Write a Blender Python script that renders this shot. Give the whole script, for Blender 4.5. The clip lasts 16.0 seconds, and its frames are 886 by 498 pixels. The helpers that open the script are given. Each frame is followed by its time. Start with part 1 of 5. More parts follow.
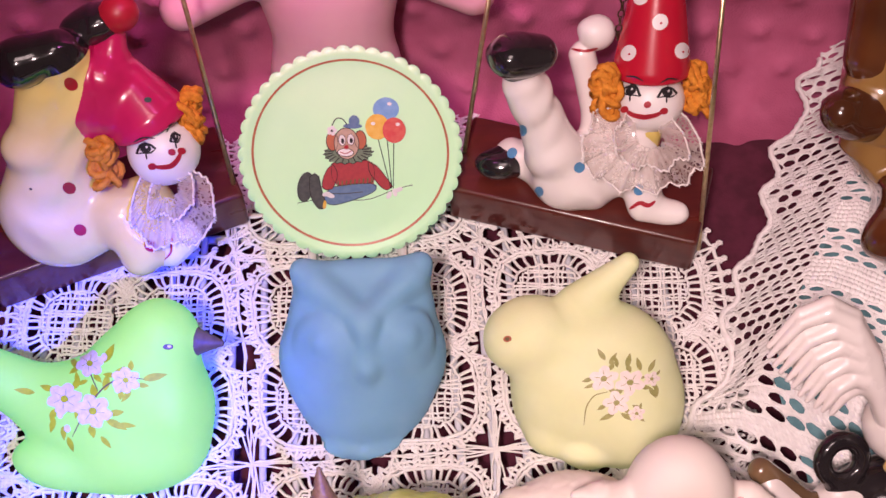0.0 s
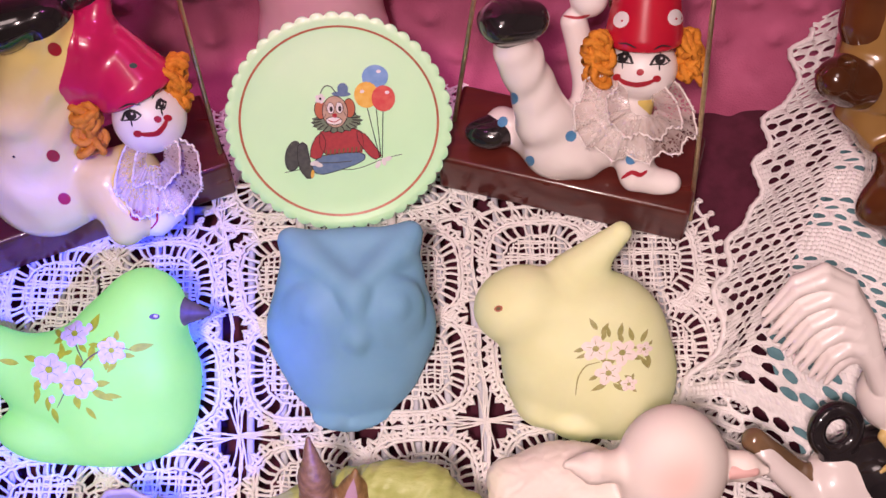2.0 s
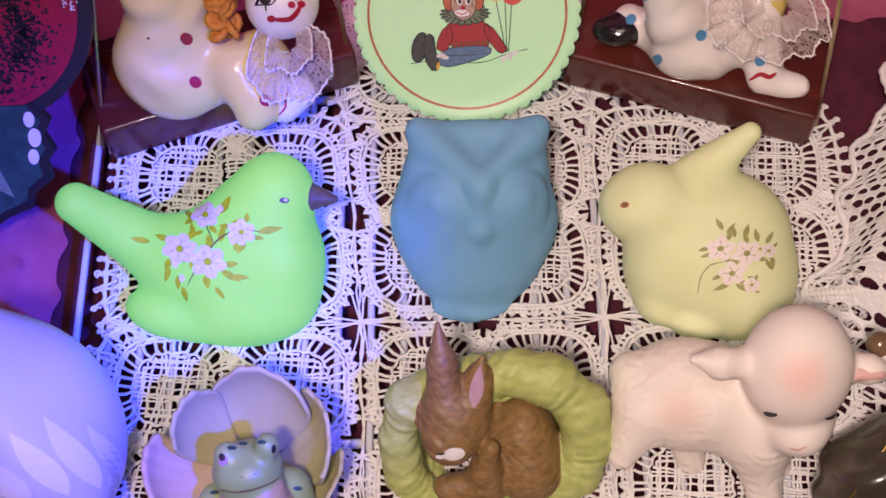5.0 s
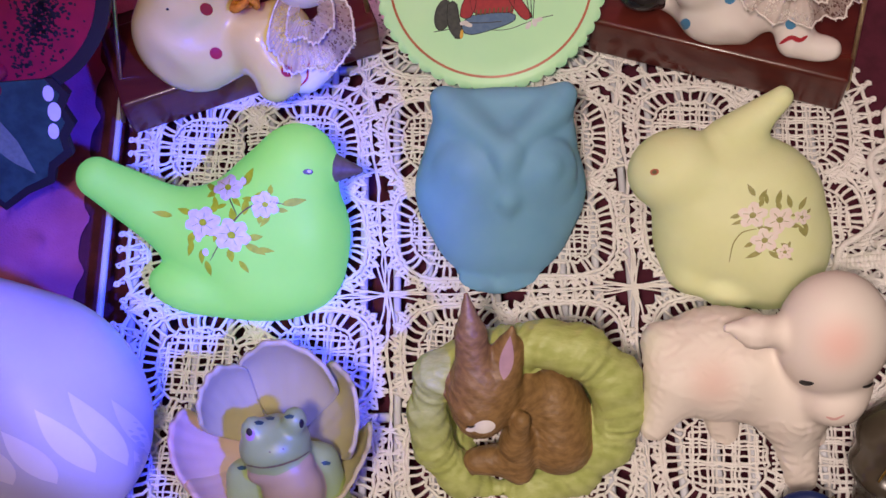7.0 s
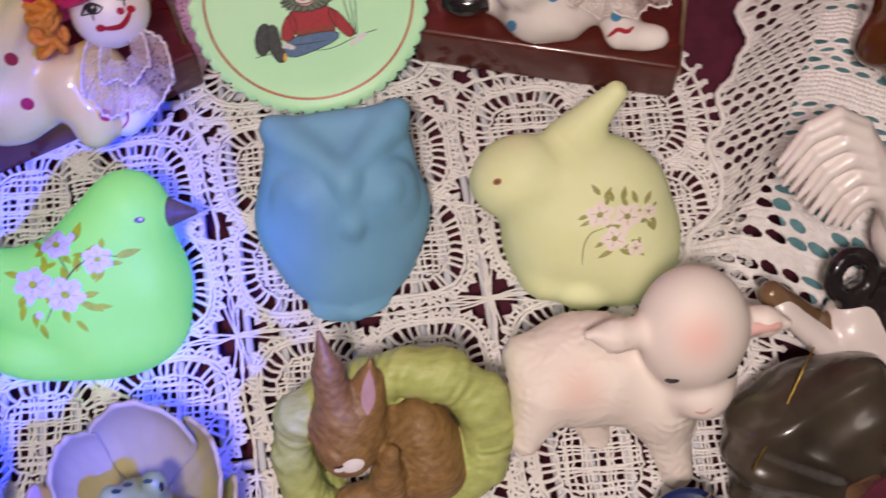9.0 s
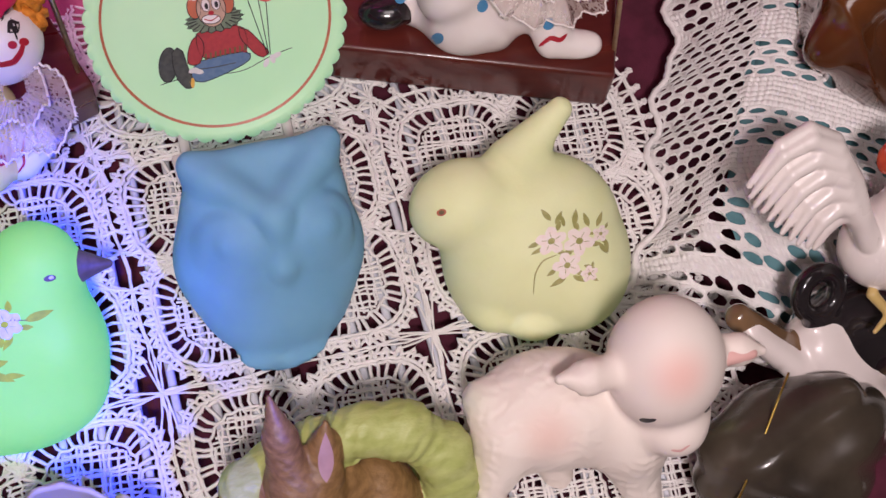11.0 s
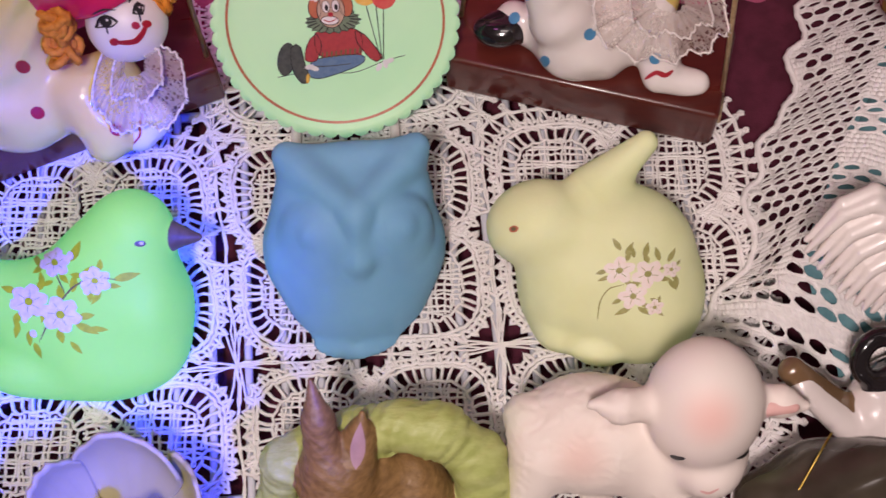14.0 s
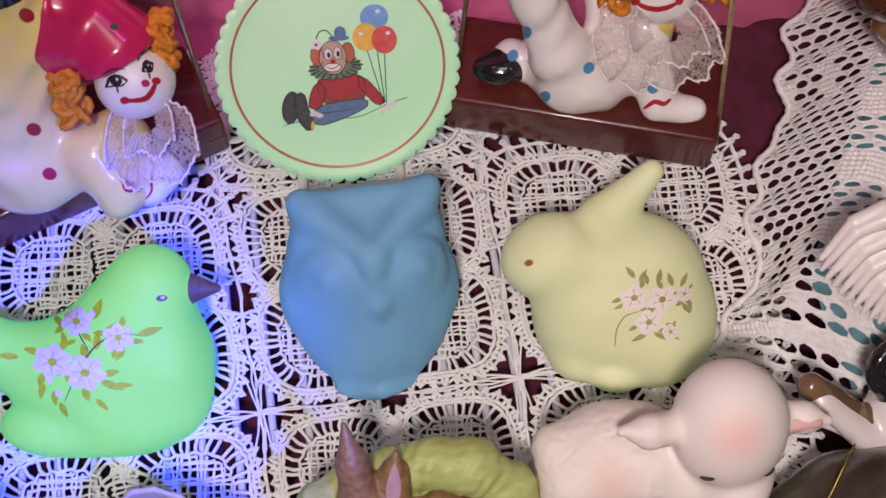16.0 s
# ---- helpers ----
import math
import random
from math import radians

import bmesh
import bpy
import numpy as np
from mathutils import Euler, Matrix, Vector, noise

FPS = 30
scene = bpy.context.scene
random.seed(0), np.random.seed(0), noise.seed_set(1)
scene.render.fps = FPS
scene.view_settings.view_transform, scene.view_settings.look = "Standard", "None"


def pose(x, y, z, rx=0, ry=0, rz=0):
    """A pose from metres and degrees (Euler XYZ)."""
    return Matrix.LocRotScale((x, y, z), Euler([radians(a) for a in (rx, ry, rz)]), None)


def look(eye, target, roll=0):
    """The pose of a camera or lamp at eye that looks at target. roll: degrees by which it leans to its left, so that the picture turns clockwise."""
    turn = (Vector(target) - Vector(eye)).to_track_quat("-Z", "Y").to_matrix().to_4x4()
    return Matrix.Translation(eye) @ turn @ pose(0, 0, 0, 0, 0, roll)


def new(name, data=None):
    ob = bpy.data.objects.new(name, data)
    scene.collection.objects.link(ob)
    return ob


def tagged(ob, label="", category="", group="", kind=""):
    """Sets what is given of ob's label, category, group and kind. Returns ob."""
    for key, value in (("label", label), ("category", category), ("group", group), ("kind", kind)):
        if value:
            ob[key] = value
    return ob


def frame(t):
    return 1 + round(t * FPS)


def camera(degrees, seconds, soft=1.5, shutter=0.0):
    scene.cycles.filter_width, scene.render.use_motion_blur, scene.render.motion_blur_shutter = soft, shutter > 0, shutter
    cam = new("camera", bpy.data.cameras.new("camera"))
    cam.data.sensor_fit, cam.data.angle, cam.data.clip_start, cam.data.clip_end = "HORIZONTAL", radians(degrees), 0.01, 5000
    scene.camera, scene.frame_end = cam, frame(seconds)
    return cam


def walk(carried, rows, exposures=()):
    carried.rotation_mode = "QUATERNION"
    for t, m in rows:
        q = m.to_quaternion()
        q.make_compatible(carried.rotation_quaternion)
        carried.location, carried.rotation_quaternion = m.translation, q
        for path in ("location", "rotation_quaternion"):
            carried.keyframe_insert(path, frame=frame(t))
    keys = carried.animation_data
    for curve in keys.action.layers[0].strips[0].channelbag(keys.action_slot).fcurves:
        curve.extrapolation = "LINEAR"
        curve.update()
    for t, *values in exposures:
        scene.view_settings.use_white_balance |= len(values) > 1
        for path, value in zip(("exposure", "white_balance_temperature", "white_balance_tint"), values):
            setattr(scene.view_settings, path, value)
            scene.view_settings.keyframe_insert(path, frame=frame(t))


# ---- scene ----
cam = camera(36.1, 16.0, shutter=0.5)
PATH = [
    (0, (0.021, -0.226, 0.549), (0.065, 0.808, -1.162), -1.2),
    (0.5, (0.021, -0.224, 0.549), (0.073, 0.804, -1.166), -0.8),
    (1, (0.016, -0.225, 0.548), (0.082, 0.8, -1.168), -0.1),
    (1.5, (0.018, -0.228, 0.544), (0.087, 0.79, -1.176), 0.0),
    (2, (0.018, -0.227, 0.54), (0.085, 0.784, -1.185), -0.0),
    (2.5, (0.02, -0.223, 0.541), (0.084, 0.777, -1.19), 0.1),
    (3, (0.016, -0.227, 0.54), (0.062, 0.745, -1.208), -0.2),
    (3.5, (0.002, -0.231, 0.539), (0.025, 0.723, -1.218), -0.9),
    (4, (-0.003, -0.235, 0.542), (0.0, 0.696, -1.228), -1.4),
    (4.5, (-0.004, -0.236, 0.541), (-0.022, 0.679, -1.237), -2.3),
    (5, (-0.007, -0.236, 0.539), (-0.042, 0.669, -1.244), -3.2),
    (5.2, (-0.013, -0.236, 0.541), (-0.04, 0.665, -1.245), -2.7),
    (7.5, (-0.011, -0.234, 0.528), (-0.073, 0.637, -1.272), -6.1),
    (8, (-0.011, -0.233, 0.526), (-0.04, 0.634, -1.276), -5.4),
    (8.5, (-0.012, -0.22, 0.521), (0.027, 0.641, -1.283), -3.3),
    (9, (-0.007, -0.215, 0.521), (0.143, 0.629, -1.285), 0.8),
    (9.5, (-0.012, -0.2, 0.511), (0.245, 0.614, -1.298), 5.0),
    (9.7, (-0.015, -0.195, 0.504), (0.274, 0.607, -1.305), 6.3),
    (11.8, (-0.04, -0.161, 0.494), (0.331, 0.579, -1.327), 12.6),
    (12, (-0.034, -0.162, 0.494), (0.297, 0.592, -1.328), 11.0),
    (12.5, (-0.006, -0.168, 0.508), (0.25, 0.612, -1.316), 8.5),
    (13, (0.025, -0.177, 0.509), (0.208, 0.621, -1.316), 5.7),
    (13.5, (0.023, -0.179, 0.508), (0.119, 0.634, -1.317), 1.4),
    (14, (0.017, -0.184, 0.512), (0.071, 0.638, -1.311), -0.9),
    (14.5, (0.008, -0.185, 0.513), (0.047, 0.64, -1.309), -2.1),
    (15, (0.005, -0.184, 0.513), (0.048, 0.647, -1.305), -2.3),
    (15.5, (0.003, -0.182, 0.516), (0.07, 0.658, -1.298), -1.9),
    (16, (-0.004, -0.182, 0.521), (0.112, 0.672, -1.284), -0.5),
]
walk(cam, [(t, look(eye, target, roll)) for t, eye, target, roll in PATH],
     exposures=[(0.0, 0.20, 6400, 33), (2.5, 0.14, 6400, 29), (4.0, -0.06, 6450, 23), (5.2, -0.14, 6500, 19), (8.0, -0.30, 6500, 13), (9.0, -0.18, 6150, 13), (9.7, -0.12, 5850, 14), (12.0, -0.14, 5750, 19), (13.0, -0.34, 5300, 18), (13.5, -0.17, 5750, 19), (14.0, -0.16, 6050, 18), (15.0, -0.12, 6200, 18), (15.5, 0.02, 6500, 23), (16.0, -0.22, 5800, 15)])

# ---- light ----
world = bpy.data.worlds.new("room_air")
scene.world = world
world.use_nodes = True
world.node_tree.nodes["Background"].inputs[0].default_value = (0.80, 0.75, 0.64, 1)
world.node_tree.nodes["Background"].inputs[1].default_value = 0.22


def lamp(name, kind, m, watts, color, **more):
    data = bpy.data.lights.new(name, kind)
    data.energy, data.color = watts, color
    if "size" in more:
        data.size = more["size"]
    if "radius" in more:
        data.shadow_soft_size = more["radius"]
    if "cone" in more:
        data.spot_size, data.spot_blend = radians(more["cone"]), more["blend"]
    ob = new(name, data)
    ob.matrix_world = m
    return ob


# added soft fill from above, no visible source; lifts shadows in the closed room
lamp("room_fill", "AREA", look((0.0, -0.30, 1.70), (0.05, 0.05, 0.0)), 3.6, (1.0, 0.84, 0.72), size=0.45)
lamp("warm_lamp", "SPOT", look((-0.10, -0.42, 0.88), (0.125, 0.02, 0.0)), 31.0, (1.0, 0.82, 0.71), radius=0.050, cone=51, blend=1.0)
lamp("violet_torch", "SPOT", look((0.10, -0.27, 0.45), (-0.160, 0.040, 0.0)), 48.0, (0.02, 0.045, 1.0), radius=0.012, cone=27, blend=1.0)
# added pink fill that brightens doll and backdrop, no such lamp there
lamp("pink_fill", "SPOT", look((-0.02, 0.13, 0.34), (-0.03, 0.25, 0.16)), 2.4, (1.0, 0.24, 0.78), radius=0.02, cone=80, blend=1.0)


# ---- materials ----
MATS = {}


def surf(name, c1, c2=None, scale=200.0, rough=0.5, bump=0.0, bscale=400.0, coat=0.0, sss=0.0, emit=None, metal=0.0, detail=3.0, stretch=None, trans=0.0, ior=1.5, spray=()):
    """A procedural surface: two tones mixed by noise, roughness that varies, fine relief."""
    m = bpy.data.materials.new(name)
    m.use_nodes = True
    nt = m.node_tree
    b = nt.nodes["Principled BSDF"]
    co = nt.nodes.new("ShaderNodeTexCoord")
    src = co.outputs["Object"]
    if stretch:
        mp = nt.nodes.new("ShaderNodeMapping")
        mp.inputs["Scale"].default_value = stretch
        nt.links.new(src, mp.inputs[0])
        src = mp.outputs[0]
    c2 = c2 or tuple(c * 0.85 for c in c1)
    n = nt.nodes.new("ShaderNodeTexNoise")
    n.inputs["Scale"].default_value, n.inputs["Detail"].default_value = scale, detail
    nt.links.new(src, n.inputs["Vector"])
    r = nt.nodes.new("ShaderNodeValToRGB")
    r.color_ramp.elements[0].position, r.color_ramp.elements[1].position = 0.35, 0.65
    r.color_ramp.elements[0].color, r.color_ramp.elements[1].color = (*c1, 1), (*c2, 1)
    nt.links.new(n.outputs[0], r.inputs[0])
    tone = r.outputs[0]
    for place, reach, tint, amount in spray:
        far = nt.nodes.new("ShaderNodeVectorMath")
        far.operation = "DISTANCE"
        far.inputs[1].default_value = place
        nt.links.new(co.outputs["Object"], far.inputs[0])
        fade = nt.nodes.new("ShaderNodeMapRange")
        fade.interpolation_type = "SMOOTHSTEP"
        fade.inputs["From Max"].default_value = reach
        fade.inputs["To Min"].default_value, fade.inputs["To Max"].default_value = amount, 0.0
        nt.links.new(far.outputs["Value"], fade.inputs[0])
        mx = nt.nodes.new("ShaderNodeMix")
        mx.data_type = "RGBA"
        mx.inputs[7].default_value = (*tint, 1)
        nt.links.new(fade.outputs[0], mx.inputs[0])
        nt.links.new(tone, mx.inputs[6])
        tone = mx.outputs[2]
    nt.links.new(tone, b.inputs["Base Color"])
    q = nt.nodes.new("ShaderNodeMapRange")
    q.inputs["To Min"].default_value, q.inputs["To Max"].default_value = rough * 0.8, min(1, rough * 1.2)
    nt.links.new(n.outputs[0], q.inputs[0])
    nt.links.new(q.outputs[0], b.inputs["Roughness"])
    b.inputs["Metallic"].default_value = metal
    b.inputs["Coat Weight"].default_value = coat
    b.inputs["Coat Roughness"].default_value = 0.06
    b.inputs["IOR"].default_value = ior
    if sss:
        b.inputs["Subsurface Weight"].default_value = sss
        b.inputs["Subsurface Radius"].default_value = (1.0, 0.9, 0.6)
        b.inputs["Subsurface Scale"].default_value = 0.006
    if trans:
        b.inputs["Transmission Weight"].default_value = trans
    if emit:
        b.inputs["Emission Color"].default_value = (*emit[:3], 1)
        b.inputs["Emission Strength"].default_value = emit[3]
    if bump:
        n2 = nt.nodes.new("ShaderNodeTexNoise")
        n2.inputs["Scale"].default_value, n2.inputs["Detail"].default_value = bscale, 4.0
        nt.links.new(src, n2.inputs["Vector"])
        bp = nt.nodes.new("ShaderNodeBump")
        bp.inputs["Strength"].default_value, bp.inputs["Distance"].default_value = bump, 0.001
        nt.links.new(n2.outputs[0], bp.inputs["Height"])
        nt.links.new(bp.outputs[0], b.inputs["Normal"])
    MATS[name] = m
    return m


# steady green emission stands in for uranium glass fluorescing under the violet torch
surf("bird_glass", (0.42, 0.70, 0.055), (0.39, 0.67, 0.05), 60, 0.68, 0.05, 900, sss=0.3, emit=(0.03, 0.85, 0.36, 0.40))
surf("bunny_glass", (0.78, 0.80, 0.48), (0.74, 0.76, 0.43), 60, 0.68, 0.05, 900, sss=0.3, emit=(0.30, 0.70, 0.16, 0.06))
# the plate's mint glow is emission too, even where the torch misses it
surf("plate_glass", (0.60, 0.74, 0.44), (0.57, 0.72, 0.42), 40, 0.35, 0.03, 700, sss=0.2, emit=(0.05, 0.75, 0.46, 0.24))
surf("owl_glass", (0.19, 0.43, 0.66), (0.175, 0.405, 0.63), 60, 0.68, 0.05, 900, sss=0.25)
surf("cotton", (0.93, 0.91, 0.89), (0.86, 0.83, 0.80), 300, 0.9, 0.5, 2500)
surf("cotton_white", (0.92, 0.90, 0.88), (0.84, 0.81, 0.79), 260, 0.9, 0.5, 2200)
surf("teal_lining", (0.13, 0.28, 0.31), (0.09, 0.21, 0.24), 150, 0.85, 0.3, 2000)
# backdrop fabric darkened to burgundy: the shade on the shelf is in the colour
surf("burgundy_cloth", (0.105, 0.012, 0.034), (0.075, 0.009, 0.024), 120, 0.9, 0.3, 1500)
surf("rose_plush", (0.50, 0.115, 0.22), (0.41, 0.085, 0.17), 45, 0.92, 0.5, 900)
surf("white_wire", (0.72, 0.74, 0.80), (0.66, 0.68, 0.74), 80, 0.35)
surf("clay_white", (0.87, 0.82, 0.79), (0.84, 0.77, 0.74), 60, 0.22, 0.25, 90, coat=0.5)
surf("clay_cream", (0.86, 0.72, 0.27), (0.84, 0.67, 0.21), 40, 0.20, 0.25, 90, coat=0.5)
surf("matte_white", (0.86, 0.82, 0.80), (0.82, 0.76, 0.74), 60, 0.4)
surf("red_glaze", (0.52, 0.012, 0.03), (0.46, 0.01, 0.03), 60, 0.25, coat=0.4)
surf("pink_red_glaze", (0.60, 0.02, 0.12), (0.50, 0.015, 0.10), 60, 0.25, coat=0.4)
surf("black_glaze", (0.012, 0.010, 0.012), (0.02, 0.016, 0.018), 60, 0.15, coat=0.6)
surf("black_paint", (0.015, 0.012, 0.015), None, 100, 0.5)
surf("red_paint", (0.42, 0.015, 0.03), None, 100, 0.4)
surf("blue_paint", (0.08, 0.28, 0.52), None, 100, 0.4)
surf("white_paint", (0.84, 0.80, 0.80), None, 100, 0.5)
surf("yellow_glaze", (0.80, 0.62, 0.16), None, 100, 0.3)
surf("orange_curl", (0.80, 0.30, 0.02), (0.62, 0.20, 0.01), 500, 0.7, 0.6, 1800)
surf("brown_lacquer", (0.105, 0.018, 0.012), (0.075, 0.012, 0.010), 30, 0.30, 0.04, 60, coat=0.35, stretch=(1, 6, 6))
surf("brass", (0.84, 0.70, 0.42), (0.66, 0.52, 0.28), 300, 0.36, metal=1.0)
surf("petal_paint", (0.84, 0.80, 0.76), (0.70, 0.68, 0.64), 400, 0.5)
surf("pink_petal_paint", (0.86, 0.74, 0.68), (0.87, 0.80, 0.75), 500, 0.5)
surf("leaf_paint", (0.50, 0.62, 0.015), (0.38, 0.50, 0.010), 400, 0.5)
surf("olive_paint", (0.30, 0.30, 0.09), (0.40, 0.38, 0.14), 400, 0.5)
surf("stem_paint", (0.16, 0.12, 0.05), None, 300, 0.5)
surf("beak_brown", (0.10, 0.075, 0.055), (0.14, 0.11, 0.08), 300, 0.5)
surf("rim_paint", (0.52, 0.16, 0.08), (0.44, 0.13, 0.07), 200, 0.45)
surf("sweater_red", (0.42, 0.045, 0.05), (0.36, 0.04, 0.05), 600, 0.6)
surf("pants_blue", (0.10, 0.18, 0.32), (0.14, 0.22, 0.36), 500, 0.6)
surf("shoe_grey", (0.05, 0.055, 0.055), (0.08, 0.085, 0.08), 500, 0.6)
surf("ruff_green", (0.18, 0.24, 0.16), (0.14, 0.19, 0.13), 500, 0.6)
surf("skin_tan", (0.55, 0.38, 0.28), None, 300, 0.6)
surf("balloon_yellow", (0.75, 0.42, 0.05), (0.80, 0.52, 0.12), 300, 0.5)
surf("balloon_red", (0.62, 0.07, 0.07), (0.66, 0.13, 0.10), 300, 0.5)
surf("balloon_blue", (0.16, 0.34, 0.62), (0.22, 0.40, 0.66), 300, 0.5)
surf("hare_fur", (0.30, 0.175, 0.065), (0.19, 0.105, 0.036), 260, 0.5, 0.35, 420, stretch=(1, 1, 2.5))
surf("blush_pink", (0.80, 0.50, 0.46), (0.72, 0.42, 0.38), 60, 0.5)
surf("ear_pink", (0.45, 0.27, 0.34), None, 200, 0.6)
surf("moss_glaze", (0.50, 0.56, 0.20), (0.40, 0.46, 0.13), 150, 0.5, 0.7, 210, stretch=(1, 2.2, 1))
surf("lamb_bisque", (0.87, 0.80, 0.72), (0.85, 0.76, 0.68), 50, 0.58, 0.35, 190, spray=(((0.072, -0.060, 0.052), 0.015, (0.82, 0.50, 0.42), 0.5), ((0.055, -0.068, 0.022), 0.012, (0.82, 0.46, 0.38), 0.5), ((0.047, -0.042, 0.056), 0.012, (0.62, 0.66, 0.46), 0.5)))
surf("lamb_face", (0.87, 0.79, 0.72), (0.86, 0.76, 0.69), 34, 0.6, 0.1, 300, spray=(((0.1125, -0.0600, 0.0840), 0.016, (0.87, 0.50, 0.43), 0.75), ((0.123, -0.091, 0.034), 0.010, (0.80, 0.42, 0.34), 0.6)))
surf("lotus_petal", (0.50, 0.46, 0.22), (0.56, 0.50, 0.26), 35, 0.5, 0.15, 120)
surf("lotus_pink", (0.70, 0.52, 0.40), (0.62, 0.42, 0.34), 40, 0.45, 0.1, 120)
surf("frog_green", (0.34, 0.45, 0.15), (0.27, 0.37, 0.11), 50, 0.4, 0.15, 200)
surf("frog_belly", (0.44, 0.34, 0.18), (0.38, 0.30, 0.15), 60, 0.45, 0.1, 200)
surf("satin_white", (0.66, 0.65, 0.74), (0.60, 0.59, 0.68), 25, 0.45, 0.2, 60)
surf("satin_leaf", (0.86, 0.82, 0.84), (0.82, 0.77, 0.80), 25, 0.45, 0.1, 60)
surf("porcelain", (0.80, 0.74, 0.70), (0.74, 0.67, 0.64), 40, 0.28, 0.05, 80, coat=0.3)
surf("amber_glaze", (0.125, 0.040, 0.010), (0.060, 0.018, 0.006), 28, 0.16, 0.1, 45, coat=0.8)
surf("tan_glaze", (0.30, 0.165, 0.045), (0.21, 0.11, 0.03), 30, 0.2, 0.1, 45, coat=0.8)
surf("brown_glaze", (0.20, 0.12, 0.06), (0.13, 0.08, 0.045), 60, 0.15, 0.1, 90, coat=0.7)
surf("smoke_glaze", (0.026, 0.021, 0.016), (0.085, 0.068, 0.048), 22, 0.24, 0.15, 60, coat=0.35, detail=6.0)
surf("comb_red", (0.50, 0.08, 0.03), (0.36, 0.04, 0.02), 150, 0.25, coat=0.5)
surf("leg_yellow", (0.62, 0.45, 0.16), None, 150, 0.3, coat=0.4)
surf("candle_blue", (0.012, 0.025, 0.13), (0.01, 0.02, 0.10), 60, 0.3, 0.1, 200)
surf("apple_red", (0.36, 0.012, 0.035), (0.28, 0.010, 0.03), 90, 0.4, 0.1, 400)
surf("holly_green", (0.03, 0.085, 0.065), (0.015, 0.05, 0.04), 160, 0.45)
surf("pink_vinyl", (0.72, 0.40, 0.44), (0.68, 0.35, 0.40), 30, 0.4, sss=0.2)
surf("grey_wall", (0.78, 0.74, 0.68), (0.74, 0.70, 0.64), 3, 0.9, 0.1, 40)
surf("chain_bronze", (0.16, 0.09, 0.06), None, 200, 0.3, metal=0.9)
surf("gold_thread", (0.75, 0.52, 0.12), None, 600, 0.25, metal=1.0)


def lace_material():
    """Sheer lace: a net of holes with denser sprigs."""
    m = surf("lace", (0.80, 0.70, 0.66), (0.72, 0.60, 0.54), 400, 0.8, 0.3, 2500)
    nt = m.node_tree
    b, out = nt.nodes["Principled BSDF"], nt.nodes["Material Output"]
    co = nt.nodes.new("ShaderNodeTexCoord")
    v = nt.nodes.new("ShaderNodeTexVoronoi")
    v.feature = "DISTANCE_TO_EDGE"
    v.inputs["Scale"].default_value = 520
    n = nt.nodes.new("ShaderNodeTexNoise")
    n.inputs["Scale"].default_value = 170
    nt.links.new(co.outputs["Object"], v.inputs["Vector"])
    nt.links.new(co.outputs["Object"], n.inputs["Vector"])
    a = nt.nodes.new("ShaderNodeMath")
    a.operation = "LESS_THAN"
    a.inputs[1].default_value = 0.16
    nt.links.new(v.outputs["Distance"], a.inputs[0])
    c = nt.nodes.new("ShaderNodeMath")
    c.operation = "GREATER_THAN"
    c.inputs[1].default_value = 0.56
    nt.links.new(n.outputs[0], c.inputs[0])
    mx = nt.nodes.new("ShaderNodeMath")
    mx.operation = "MAXIMUM"
    nt.links.new(a.outputs[0], mx.inputs[0])
    nt.links.new(c.outputs[0], mx.inputs[1])
    sc = nt.nodes.new("ShaderNodeMath")
    sc.operation = "MULTIPLY_ADD"
    sc.inputs[1].default_value, sc.inputs[2].default_value = 0.34, 0.10
    nt.links.new(mx.outputs[0], sc.inputs[0])
    tr = nt.nodes.new("ShaderNodeBsdfTransparent")
    mix = nt.nodes.new("ShaderNodeMixShader")
    nt.links.new(sc.outputs[0], mix.inputs[0])
    nt.links.new(tr.outputs[0], mix.inputs[1])
    nt.links.new(b.outputs[0], mix.inputs[2])
    nt.links.new(mix.outputs[0], out.inputs[0])


lace_material()


# ---- mesh tools ----
class Shape:
    """Gathers pieces of geometry, each with its surface, into one mesh."""

    def __init__(self):
        self.v, self.f, self.m, self.names, self.n = [], [], [], [], 0

    def add(self, verts, faces, mat):
        verts = np.asarray(verts, float).reshape(-1, 3)
        if isinstance(mat, str):
            mat = [mat] * len(faces)
        for name in dict.fromkeys(mat):
            if name not in self.names:
                self.names.append(name)
        slot = {name: k for k, name in enumerate(self.names)}
        self.v.append(verts)
        self.f += [tuple(int(i) + self.n for i in f) for f in faces]
        self.m += [slot[name] for name in mat]
        self.n += len(verts)
        return self

    def build(self, name, label="", category="", group="", kind="", parent=None, smooth=True):
        me = bpy.data.meshes.new(name)
        me.from_pydata(np.concatenate(self.v).tolist(), [], self.f)
        for n in self.names:
            me.materials.append(MATS[n])
        me.polygons.foreach_set("material_index", self.m)
        me.polygons.foreach_set("use_smooth", [smooth] * len(self.f))
        me.update()
        ob = new(name, me)
        if parent:
            ob.parent = parent
        return tagged(ob, label, category, group, kind)


def thing(name, label, category, group="", kind=""):
    return tagged(new(name), label, category, group, kind)


def ell(c, r, mat, k=0.006, rot=(0, 0, 0), sub=False):
    turn = np.array(Euler([radians(a) for a in rot]).to_matrix())
    return ("e", np.array(c, float), np.array(r if hasattr(r, "__len__") else (r, r, r), float), turn, mat, k, sub)


def cap(a, b, ra, rb, mat, k=0.006, sub=False):
    return ("c", np.array(a, float), np.array(b, float), (ra, rb), mat, k, sub)


def ring(c, r, tube, mat, k=0.004, rot=(0, 0, 0), sub=False):
    turn = np.array(Euler([radians(a) for a in rot]).to_matrix())
    return ("t", np.array(c, float), (r, tube), turn, mat, k, sub)


